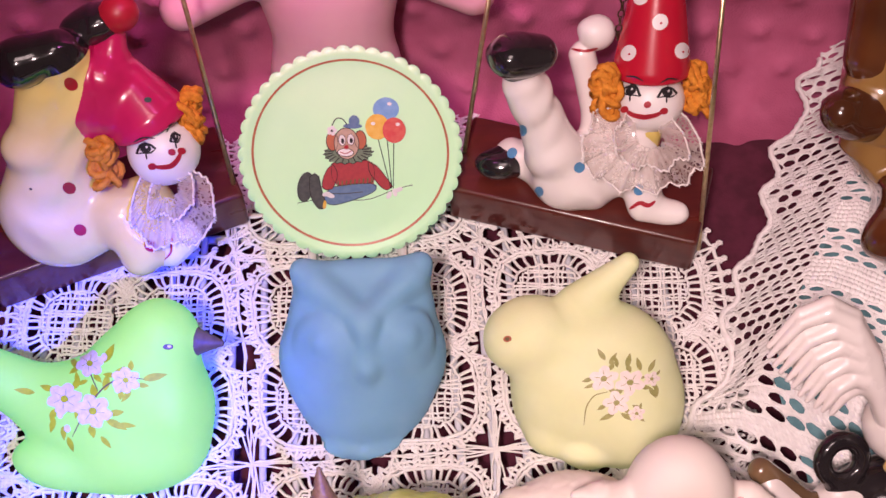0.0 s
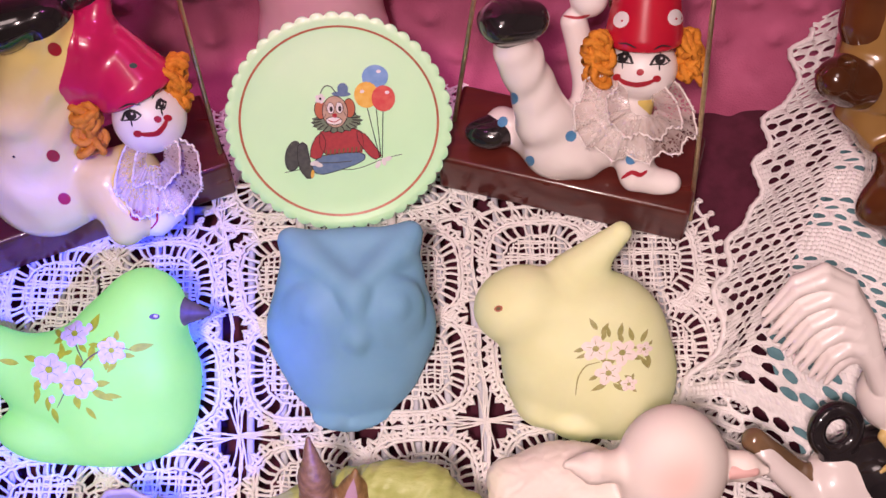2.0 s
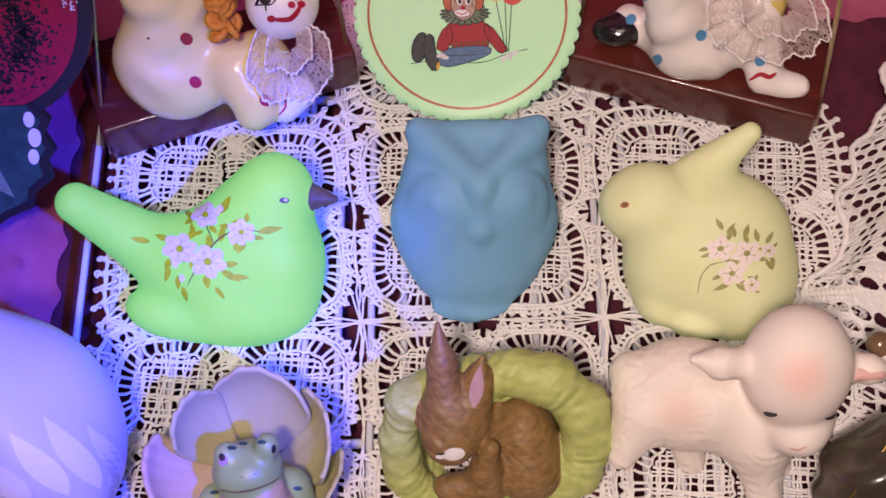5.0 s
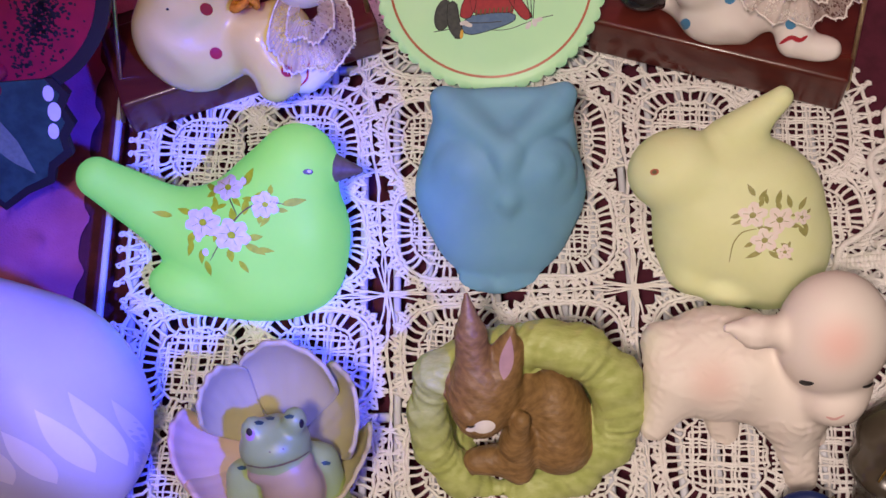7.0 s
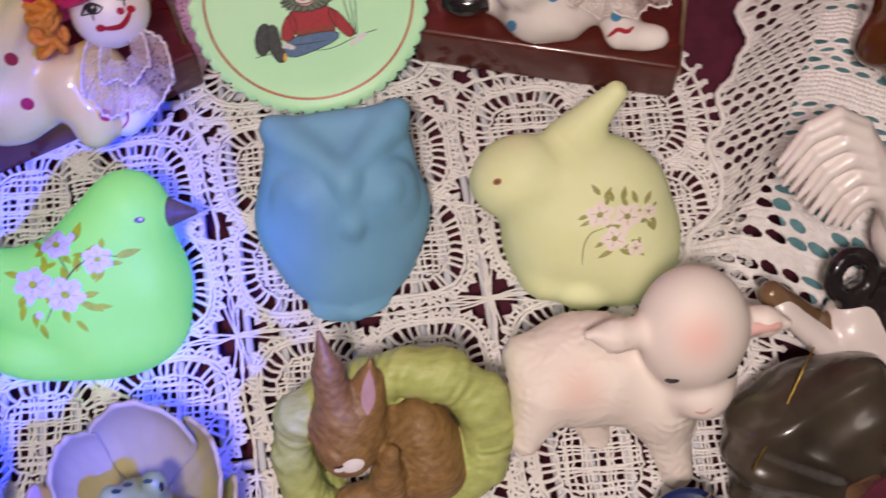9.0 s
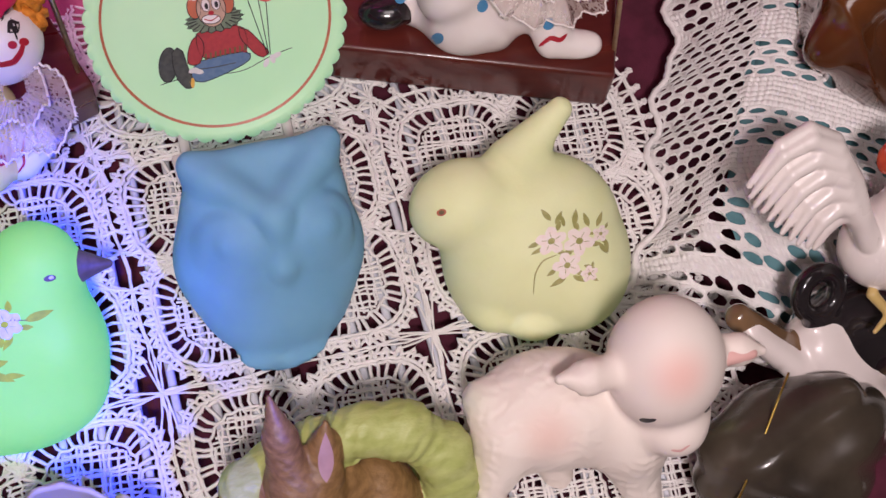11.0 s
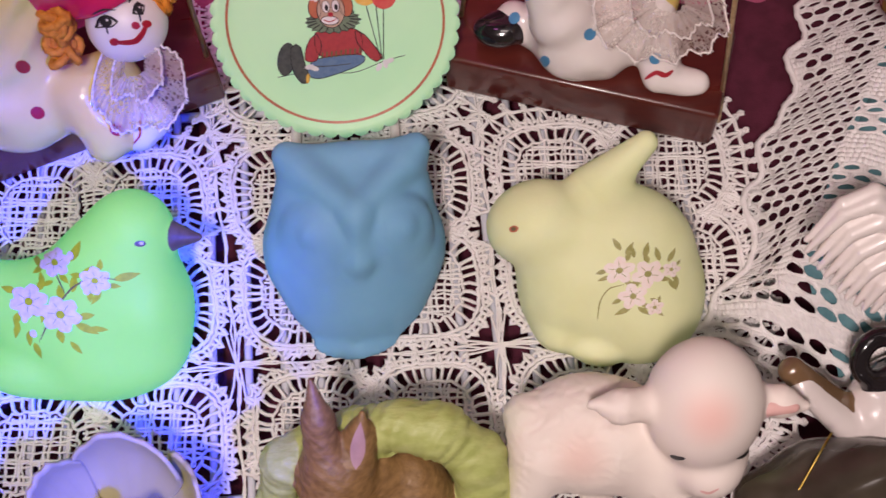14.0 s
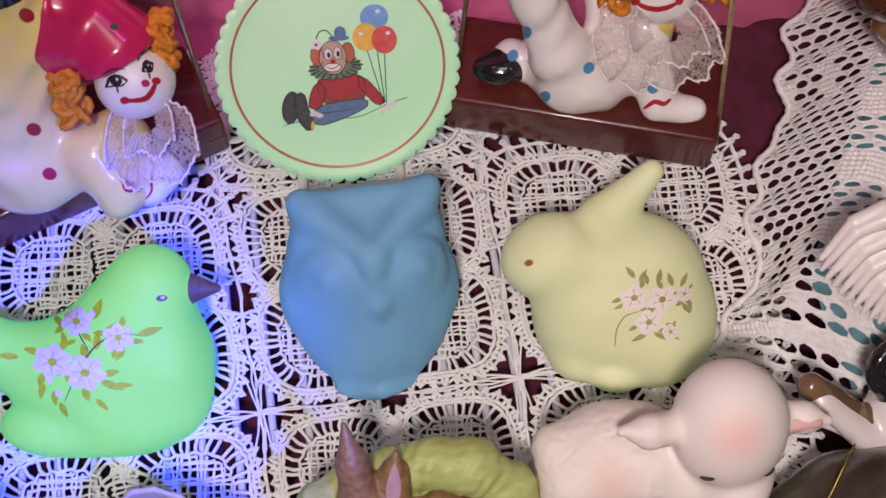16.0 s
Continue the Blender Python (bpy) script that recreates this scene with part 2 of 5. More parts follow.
def field(prims, p):
    """Distance to the blended solids, and which surface is nearest."""
    d, who = np.full(len(p), 1.0), np.zeros(len(p), int)
    for i, q in enumerate(prims):
        if q[0] == "e":
            l = (p - q[1]) @ q[3]
            k0 = np.linalg.norm(l / q[2], axis=1)
            e = k0 * (k0 - 1) / np.maximum(np.linalg.norm(l / q[2] ** 2, axis=1), 1e-6)
        elif q[0] == "c":
            ab = q[2] - q[1]
            t = np.clip((p - q[1]) @ ab / (ab @ ab), 0, 1)
            e = np.linalg.norm(p - q[1] - t[:, None] * ab, axis=1) - (q[3][0] + t * (q[3][1] - q[3][0]))
        else:
            l = (p - q[1]) @ q[3]
            e = np.hypot(np.hypot(l[:, 0], l[:, 1]) - q[2][0], l[:, 2]) - q[2][1]
        mat, k, sub = q[-3], q[-2], q[-1]
        if sub:
            h = np.clip(0.5 - 0.5 * (d + e) / k, 0, 1)
            d = d * (1 - h) - e * h + k * h * (1 - h)
            if mat:
                who = np.where(h > 0.4, i, who)
        else:
            if i == 0:
                d = e
                continue
            h = np.clip(0.5 + 0.5 * (d - e) / k, 0, 1)
            who = np.where(e < d, i, who)
            d = d * (1 - h) + e * h - k * h * (1 - h)
    return d, who


def nets(d, o, h):
    """The zero surface of a distance grid as quads."""
    s = d < 0
    nx, ny, nz = d.shape
    acc = np.zeros((nx - 1, ny - 1, nz - 1, 3))
    cnt = np.zeros((nx - 1, ny - 1, nz - 1))
    for ax in range(3):
        lo = [slice(0, n) for n in d.shape]
        hi = [slice(0, n) for n in d.shape]
        lo[ax], hi[ax] = slice(0, d.shape[ax] - 1), slice(1, d.shape[ax])
        a, b = d[tuple(lo)], d[tuple(hi)]
        cross = s[tuple(lo)] != s[tuple(hi)]
        t = np.where(cross, a / np.where(cross, a - b, 1), 0)
        others = [x for x in range(3) if x != ax]
        for i in (0, 1):
            for j in (0, 1):
                cut = [slice(None)] * 3
                cut[others[0]] = slice(i, i + d.shape[others[0]] - 1)
                cut[others[1]] = slice(j, j + d.shape[others[1]] - 1)
                c = cross[tuple(cut)]
                cnt += c
                acc[..., ax] += np.where(c, t[tuple(cut)], 0)
                acc[..., others[0]] += c * i
                acc[..., others[1]] += c * j
    live = cnt > 0
    idx = np.full(live.shape, -1)
    idx[live] = np.arange(live.sum())
    base = np.argwhere(live)
    verts = o + h * (base + acc[live] / cnt[live][:, None])
    faces = []
    for ax in range(3):
        u, w = (ax + 1) % 3, (ax + 2) % 3
        lo = [slice(1, n - 1) for n in d.shape]
        hi = [slice(1, n - 1) for n in d.shape]
        lo[ax], hi[ax] = slice(0, d.shape[ax] - 1), slice(1, d.shape[ax])
        sa, sb = s[tuple(lo)], s[tuple(hi)]
        for want in (True, False):
            g = np.argwhere((sa == want) & (sb != want))
            if not len(g):
                continue
            g[:, u] += 1
            g[:, w] += 1
            quad = []
            for du, dw in ((0, 0), (1, 0), (1, 1), (0, 1)):
                q = g.copy()
                q[:, u] -= 1 - du
                q[:, w] -= 1 - dw
                quad.append(idx[q[:, 0], q[:, 1], q[:, 2]])
            quad = np.stack(quad if want else quad[::-1], 1)
            faces.append(quad[(quad >= 0).all(1)])
    return verts, np.concatenate(faces)


VIEWER = Vector((0.0, -0.205, 0.530))


class Figurine(Shape):
    """A ceramic or glass figure: solids blended in its own leaning frame, cut flat where it stands."""

    def __init__(self, place, lean, prims, voxel=0.001, floor=0.0012, turn=0.0, wobble=None, slide=None):
        self.v, self.f, self.m, self.names, self.n = [], [], [], [], 0
        self.M = pose(*place, -lean, 0, 0) @ pose(0, 0, 0, 0, 0, turn)
        self.R, self.P = np.array(self.M.to_3x3()), np.array(place)
        self.target = self
        self.w = np.array((Vector(place) - VIEWER).normalized()) @ self.R
        if slide == "view":
            shift = np.array((self.w[0] / self.w[1], 0, self.w[2] / self.w[1]))
        else:
            shift = np.array((0, 0, -(math.tan(radians(60 - lean)) if slide is None else slide)))
        prims = [(q[0], q[1] + q[1][1] * shift, q[2] + q[2][1] * shift if q[0] == "c" else q[2], *q[3:]) for q in prims]
        self.prims, self.floor, self.wobble = prims, floor, wobble
        lo, hi = np.full(3, 9.0), np.full(3, -9.0)
        for q in prims:
            if q[-1]:
                continue
            if q[0] == "e":
                lo, hi = np.minimum(lo, q[1] - q[2].max()), np.maximum(hi, q[1] + q[2].max())
            elif q[0] == "c":
                r = max(q[3])
                lo, hi = np.minimum(lo, np.minimum(q[1], q[2]) - r), np.maximum(hi, np.maximum(q[1], q[2]) + r)
            else:
                lo, hi = np.minimum(lo, q[1] - sum(q[2])), np.maximum(hi, q[1] + sum(q[2]))
        lo, hi = lo - 0.004, hi + 0.004
        n = np.ceil((hi - lo) / voxel).astype(int)
        ax = [lo[i] + voxel * np.arange(n[i]) for i in range(3)]
        p = np.stack(np.meshgrid(*ax, indexing="ij"), -1).reshape(-1, 3)
        d, _ = self.dist(p)
        v, f = nets(d.reshape(n), lo, voxel)
        _, who = field(prims, v[f].mean(1))
        mats = [prims[i][-3] for i in who]
        v = self.trim(v, f, mats)
        self.add(self.out(v), f, mats)

    def trim(self, v, f, mats):
        """Even out the seams where one glaze meets the next."""
        ids = {m: i for i, m in enumerate(dict.fromkeys(mats))}
        if len(ids) < 2:
            return v
        tint = np.array([ids[m] for m in mats])
        f = np.asarray(f)
        k = f.shape[1]
        e = np.sort(np.concatenate([f[:, [i, (i + 1) % k]] for i in range(k)]), 1)
        t = np.tile(tint, k)
        order = np.lexsort((e[:, 1], e[:, 0]))
        e, t = e[order], t[order]
        seam = (e[1:] == e[:-1]).all(1) & (t[1:] != t[:-1])
        e = e[1:][seam]
        if not len(e):
            return v
        v = np.array(v)
        for _ in range(7):
            total, count = np.zeros_like(v), np.zeros(len(v))
            for i, j in ((0, 1), (1, 0)):
                np.add.at(total, e[:, i], v[e[:, j]])
                np.add.at(count, e[:, i], 1)
            on = count >= 2
            v[on] = 0.5 * v[on] + 0.5 * total[on] / count[on][:, None]
        return v

    def out(self, p):
        return np.asarray(p) @ self.R.T + self.P

    def dist(self, p):
        d, who = field(self.prims, p)
        if self.wobble:
            d = d + self.wobble(p)
        z = p @ self.R[2] + self.P[2]
        return np.maximum(d, self.floor - z), who

    def cast(self, xz, lift=0.00022):
        """Points of the figure's upright plane, carried on to its surface."""
        w = self.w
        xz = np.asarray(xz, float)
        p = np.stack([xz[:, 0], np.zeros(len(xz)), xz[:, 1]], 1) - 0.12 * w
        for _ in range(60):
            d, _ = self.dist(p)
            p = p + np.clip(d, -0.01, 0.01)[:, None] * 0.9 * w
        return self.out(p - lift * w)

    def disc(self, c, rx, rz, mat, a=0.0, n=18, rings=3, wob=0.0, lift=0.00022):
        pts, faces = [(0, 0)], []
        for k in range(1, rings + 1):
            for i in range(n):
                t = 2 * math.pi * i / n
                w = 1 + wob * math.sin(5 * t)
                pts.append((rx * w * k / rings * math.cos(t), rz * w * k / rings * math.sin(t)))
        ca, sa = math.cos(radians(a)), math.sin(radians(a))
        pts = [(c[0] + x * ca - z * sa, c[1] + x * sa + z * ca) for x, z in pts]
        for i in range(n):
            faces.append((0, 1 + i, 1 + (i + 1) % n))
            for k in range(rings - 1):
                b0, b1 = 1 + k * n, 1 + (k + 1) * n
                faces.append((b0 + i, b1 + i, b1 + (i + 1) % n, b0 + (i + 1) % n))
        self.target.add(self.cast(pts, lift), faces, mat)
        return self

    def stroke(self, pts, w, mat, lift=0.0003, taper=True):
        pts = np.asarray(pts, float)
        t = np.linspace(0, len(pts) - 1, 6 * (len(pts) - 1) + 1)
        line = np.stack([np.interp(t, range(len(pts)), pts[:, i]) for i in (0, 1)], 1)
        if len(pts) > 2:
            for _ in range(4):
                line[1:-1] = (line[:-2] + 2 * line[1:-1] + line[2:]) / 4
        g = np.gradient(line, axis=0)
        g /= np.linalg.norm(g, axis=1)[:, None] + 1e-9
        nrm = np.stack([-g[:, 1], g[:, 0]], 1)
        u = np.linspace(0, 1, len(line))
        ww = w / 2 * (0.25 + 0.75 * np.sin(np.pi * u) ** 0.5 if taper else np.ones(len(u)))
        both = np.concatenate([line + nrm * ww[:, None], line - nrm * ww[:, None]])
        n = len(line)
        self.target.add(self.cast(both, lift), [(i, i + 1, n + i + 1, n + i) for i in range(n - 1)], mat)
        return self

    def leaf(self, c, length, width, a, mat, lift=0.0002):
        ca, sa = math.cos(radians(a)), math.sin(radians(a))
        pts, faces, n = [], [], 8
        for i in range(n + 1):
            u = i / n
            w = width / 2 * math.sin(math.pi * u ** 0.8)
            for s in (-1, 0, 1):
                x, z = u * length, s * w
                pts.append((c[0] + x * ca - z * sa, c[1] + x * sa + z * ca))
        for i in range(n):
            for s in (0, 1):
                faces.append((3 * i + s, 3 * i + s + 1, 3 * i + s + 4, 3 * i + s + 3))
        self.target.add(self.cast(pts, lift), faces, mat)
        return self

    def blossom(self, c, r, petal, heart, n=5, a=0.0):
        for i in range(n):
            t = a + 360 * i / n
            x, z = c[0] + 0.58 * r * math.cos(radians(t)), c[1] + 0.58 * r * math.sin(radians(t))
            self.disc((x, z), 0.5 * r, 0.40 * r, petal, t, 14, 2, wob=0.05, lift=0.0003 + 0.00004 * i)
            self.stroke([(c[0] + 0.25 * r * math.cos(radians(t)), c[1] + 0.25 * r * math.sin(radians(t))), (c[0] + 0.7 * r * math.cos(radians(t + 8)), c[1] + 0.7 * r * math.sin(radians(t + 8)))], 0.05 * r, heart, 0.00055)
        return self.disc(c, 0.24 * r, 0.24 * r, heart, 0, 10, 1, lift=0.0006)


def tube(path, r, sides=6, closed=False, ends=True):
    """A round thread along a path; r one radius or one for each point."""
    p = np.asarray(path, float)
    n = len(p)
    r = np.broadcast_to(r, n)
    g = np.roll(p, -1, 0) - np.roll(p, 1, 0) if closed else np.gradient(p, axis=0)
    g /= np.linalg.norm(g, axis=1)[:, None] + 1e-12
    up = np.where(np.abs(g[:, 2:3]) > 0.9, [[1.0, 0, 0]], [[0, 0, 1.0]])
    a = np.cross(g, up)
    a /= np.linalg.norm(a, axis=1)[:, None]
    b = np.cross(a, g)
    t = 2 * np.pi * np.arange(sides) / sides
    v = p[:, None] + r[:, None, None] * (np.cos(t)[None, :, None] * a[:, None] + np.sin(t)[None, :, None] * b[:, None])
    f = []
    for i in range(n if closed else n - 1):
        j = (i + 1) % n
        for k in range(sides):
            f.append((i * sides + k, i * sides + (k + 1) % sides, j * sides + (k + 1) % sides, j * sides + k))
    if ends and not closed:
        f += [tuple(range(sides - 1, -1, -1)), tuple(range((n - 1) * sides, n * sides))]
    return v.reshape(-1, 3), f


def lathe(profile, n=40, center=(0, 0, 0)):
    v, f = [], []
    for r, z in profile:
        for i in range(n):
            t = 2 * math.pi * i / n
            v.append((center[0] + r * math.cos(t), center[1] + r * math.sin(t), center[2] + z))
    for k in range(len(profile) - 1):
        for i in range(n):
            j = (i + 1) % n
            f.append((k * n + i, k * n + j, (k + 1) * n + j, (k + 1) * n + i))
    return v, f


def sheet(fn, nu, nv):
    v = [fn(i / nu, j / nv) for i in range(nu + 1) for j in range(nv + 1)]
    f = [(i * (nv + 1) + j, (i + 1) * (nv + 1) + j, (i + 1) * (nv + 1) + j + 1, i * (nv + 1) + j + 1) for i in range(nu) for j in range(nv)]
    return v, f


def block(corner, u, v, length, depth, z0, z1, bev):
    """A bevelled box with its base corner, long direction u and depth direction v."""
    bm = bmesh.new()
    bmesh.ops.create_cube(bm, size=1.0)
    bmesh.ops.scale(bm, vec=(length, depth, z1 - z0), verts=bm.verts)
    bmesh.ops.bevel(bm, geom=bm.edges[:], offset=bev, segments=3, affect="EDGES", profile=0.6)
    c = Vector(corner) + u * length / 2 + v * depth / 2
    vs = [tuple(c + u * p.co.x + v * p.co.y + Vector((0, 0, (z0 + z1) / 2 + p.co.z))) for p in bm.verts]
    bm.verts.index_update()
    fs = [tuple(p.index for p in f.verts) for f in bm.faces]
    bm.free()
    return vs, fs


# ---- setting ----
def curtain(name, fn, nu, nv):
    v, f = sheet(fn, nu, nv)
    return Shape().add(v, f, "rose_plush").build(name, "rose pink plush fabric backdrop with raised dots", "fabric", kind="structure")


def dotted(a, s):
    """Raised plush dots in a staggered lattice, 27 mm apart."""
    best = 0.0
    for row in (math.floor(s / 0.024), math.floor(s / 0.024) + 1):
        off = 0.0135 * (row % 2)
        col = round((a - off) / 0.027)
        da, ds = a - off - col * 0.027, s - row * 0.024
        best = max(best, math.exp(-((da * da + ds * ds) / 0.0052 ** 2)))
    return best


def back_fabric(u, v):
    x, s = -0.42 + 0.95 * u, 0.36 * v
    fold = 0.006 * math.sin(x * 38 + 1.5 * math.sin(s * 14)) * min(1, s * 12)
    t = min(1.0, s / 0.10)
    y = 0.172 + 0.052 * t * (2 - t) * 0.9 + 0.012 * max(0, s - 0.1) + fold
    z = -0.0195 + (s * t * 0.62 if s < 0.10 else 0.062 + (s - 0.10))
    return (x, y - 0.0042 * dotted(x, s), z + 0.0018 * dotted(x, s))


def side_fabric(u, v):
    y, s = 0.32 - 0.75 * u, 0.36 * v
    fold = 0.006 * math.sin(y * 36 + 2.0 * math.sin(s * 12)) * min(1, s * 12)
    t = min(1.0, s / 0.10)
    x = -0.196 - 0.05 * t * (2 - t) * 0.9 - fold - 0.03 * max(0, s - 0.1)
    z = -0.0195 + (s * t * 0.62 if s < 0.10 else 0.062 + (s - 0.10))
    return (x + 0.0042 * dotted(y, s), y, z + 0.0018 * dotted(y, s))


curtain("backdrop_fabric", back_fabric, 380, 144)
curtain("backdrop_fabric_side", side_fabric, 300, 144)


def ground_cloth(u, v):
    x, y = -0.5 + 1.1 * u, -0.5 + 0.75 * v
    return (x, y, -0.021 + 0.0012 * noise.noise((x * 18, y * 18, 0)))


v, f = sheet(ground_cloth, 90, 60)
Shape().add(v, f, "burgundy_cloth").build("ground", "cloth covering the shelf, darkened to burgundy with its shade in the colour", "cloth", kind="structure")
for name, vs in (("wall_south", [(-1.6, -1.6, -0.03), (1.6, -1.6, -0.03), (1.6, -1.6, 1.8), (-1.6, -1.6, 1.8)]),
                 ("wall_east", [(1.6, -1.6, -0.03), (1.6, 1.0, -0.03), (1.6, 1.0, 1.8), (1.6, -1.6, 1.8)]),
                 ("wall_west", [(-1.6, -1.6, -0.03), (-1.6, -1.6, 1.8), (-1.6, 1.0, 1.8), (-1.6, 1.0, -0.03)]),
                 ("wall_north", [(-1.6, 1.0, -0.03), (-1.6, 1.0, 1.8), (1.6, 1.0, 1.8), (1.6, 1.0, -0.03)])):
    n = (Vector(vs[1]) - Vector(vs[0])).cross(Vector(vs[2]) - Vector(vs[0])).normalized() * 0.1
    back = [tuple(Vector(p) + n) for p in vs]
    Shape().add(vs + back, [(0, 1, 2, 3), (7, 6, 5, 4), (0, 4, 5, 1), (1, 5, 6, 2), (2, 6, 7, 3), (3, 7, 4, 0)], "grey_wall").build(name, "plain pale room wall", "wall", kind="structure", smooth=False)

for name, z0, z1, label, cat in (("floor", -0.14, -0.03, "plain pale floor round the display", "floor"), ("ceiling", 1.8, 1.9, "plain pale ceiling", "ceiling")):
    v, f = block((-1.6, -1.6, 0), Vector((1, 0, 0)), Vector((0, 1, 0)), 3.2, 2.6, z0, z1, 0.002)
    Shape().add(v, f, "grey_wall").build(name, label, cat, kind="structure", smooth=False)

# white wire rack under the lace
rack = thing("wire_rack", "white coated wire rack under the crocheted doily", "rack")
for i in range(23):
    x = -0.0636 + 0.0143 * (i - 8)
    v, f = tube([(x, -0.26, -0.0028), (x, -0.06, -0.0028), (x, 0.128, -0.0028), (x, 0.134, -0.006), (x, 0.135, -0.019)], 0.0017, 8)
    Shape().add(v, f, "white_wire").build("wire", parent=rack)
for y in (-0.22, -0.05, 0.122):
    v, f = tube([(-0.178, y, -0.0066), (0.0, y, -0.0066), (0.150, y, -0.0066)], 0.0022, 8)
    Shape().add(v, f, "white_wire").build("crossbar", parent=rack)


# ---- crocheted doily ----
def thread(sh, pts, r=0.00062, closed=False, sides=5):
    p = np.array([(x, y, 0.0006 - min(0.016, 1.4 * max(0.0, y - 0.130)) + 0.0005 * noise.noise((x * 300, y * 300, r * 1e4))) for x, y in pts])
    p[:, :2] += 0.00022 * np.random.randn(len(p), 2)
    v, f = tube(p, 0.85 * r, sides, closed, ends=False)
    sh.add(v, f, "cotton")


def quad_map(c00, c10, c11, c01):
    """From a square of 0.107 m round the origin to the four corners of a stretched square."""
    def at(p):
        u, w = p[0] / 0.107 + 0.5, p[1] / 0.107 + 0.5
        return tuple((1 - u) * (1 - w) * a + u * (1 - w) * b + u * w * c + (1 - u) * w * d for a, b, c, d in zip(c00, c10, c11, c01))
    return at


def polar(c, r, t):
    """A point at the angle t round c; round in the middle of a lobe, squarer towards its rim."""
    p = 2.0 + max(0.0, r - 0.009) * 75
    r *= (abs(math.cos(t)) ** p + abs(math.sin(t)) ** p) ** (-1 / p)
    return (c[0] + r * math.cos(t), c[1] + r * math.sin(t))


def arc(c, r, a0, a1, n, wob=0.0, lobes=0):
    return [polar(c, r * (1 + wob * math.sin(lobes * t)), t) for t in (a0 + (a1 - a0) * i / n for i in range(n + 1))]


def shell(put, c, diag, free):
    """One corner lobe: a netted round, a comb of long stitches on its outer side, a solid rim with holes, picots."""
    for way in (diag + 0.70, diag - 0.86):
        ux, uy = math.cos(way), math.sin(way)
        for k in range(-7, 8):
            d = 0.00232 * k
            reach = math.sqrt(max(0.0, 0.0166 ** 2 - d * d))
            n = max(2, int(reach * 2 / 0.0022))
            bow = 0.0011 * math.sin(k * 1.7)
            line = []
            for m in range(n + 1):
                a = -reach + 2 * reach * m / n
                e = d + bow * (1 - (a / 0.0166) ** 2) + random.uniform(-0.00028, 0.00028)
                line.append((c[0] + a * ux - e * uy, c[1] + a * uy + e * ux))
            put(line, random.uniform(0.00055, 0.00082))
    put(arc(c, 0.0168, 0, 2 * math.pi, 46, 0.03, 19), 0.00085)
    half = radians(112)
    n = 22
    for m in range(n + 1):
        t = diag - half + 2 * half * (m + 0.2 * random.uniform(-1, 1)) / n
        put([polar(c, 0.0168, t), polar(c, 0.0195, t + 0.015), polar(c, 0.0228 + 0.0006 * random.random(), t)], random.uniform(0.00080, 0.00100))
    for r in (0.0232, 0.0247):
        put(arc(c, r, diag - half, diag + half, 60, 0.012, 40), 0.00105)
    n = 22
    for m in range(n):
        t = diag - half + 2 * half * (m + 0.5) / n
        q = 0.0272 + 0.0006 * random.random()
        put([polar(c, 0.0248, t - 0.045), polar(c, q, t - 0.03), polar(c, q + 0.0012, t), polar(c, q, t + 0.03), polar(c, 0.0248, t + 0.045)], random.uniform(0.00085, 0.0011))
    put(arc(c, 0.0268, diag - half * 0.97, diag + half * 0.97, 60, 0.02, 44), 0.00085)
    if not free:
        return
    a0, a1 = free
    n = max(3, int(abs(a1 - a0) / 0.20))
    rim = []
    for m in range(n + 1):
        t = a0 + (a1 - a0) * m / n
        for o in (-0.035, 0.035):
            put([polar(c, 0.0275, t + o * 1.6), polar(c, 0.0305, t + o), polar(c, 0.0332, t + o * 0.3)], 0.00085)
        rim += [polar(c, 0.0330, t - 0.05), polar(c, 0.0345, t), polar(c, 0.0330, t + 0.05)]
        tip = polar(c, 0.0362 + 0.0010 * random.random(), t)
        put([polar(c, 0.0340, t - 0.03), tip, polar(c, 0.0340, t + 0.03)], 0.0009)
        loop(put, tip, 0.0011, 0.0008)
    put(rim, 0.00105)
    put([(0.985 * (x - c[0]) + c[0], 0.985 * (y - c[1]) + c[1]) for x, y in rim], 0.0008)


def loop(put, at, r, thick):
    put([(at[0] + r * math.cos(t), at[1] + r * math.sin(t)) for t in (2 * math.pi * i / 8 for i in range(9))], thick)


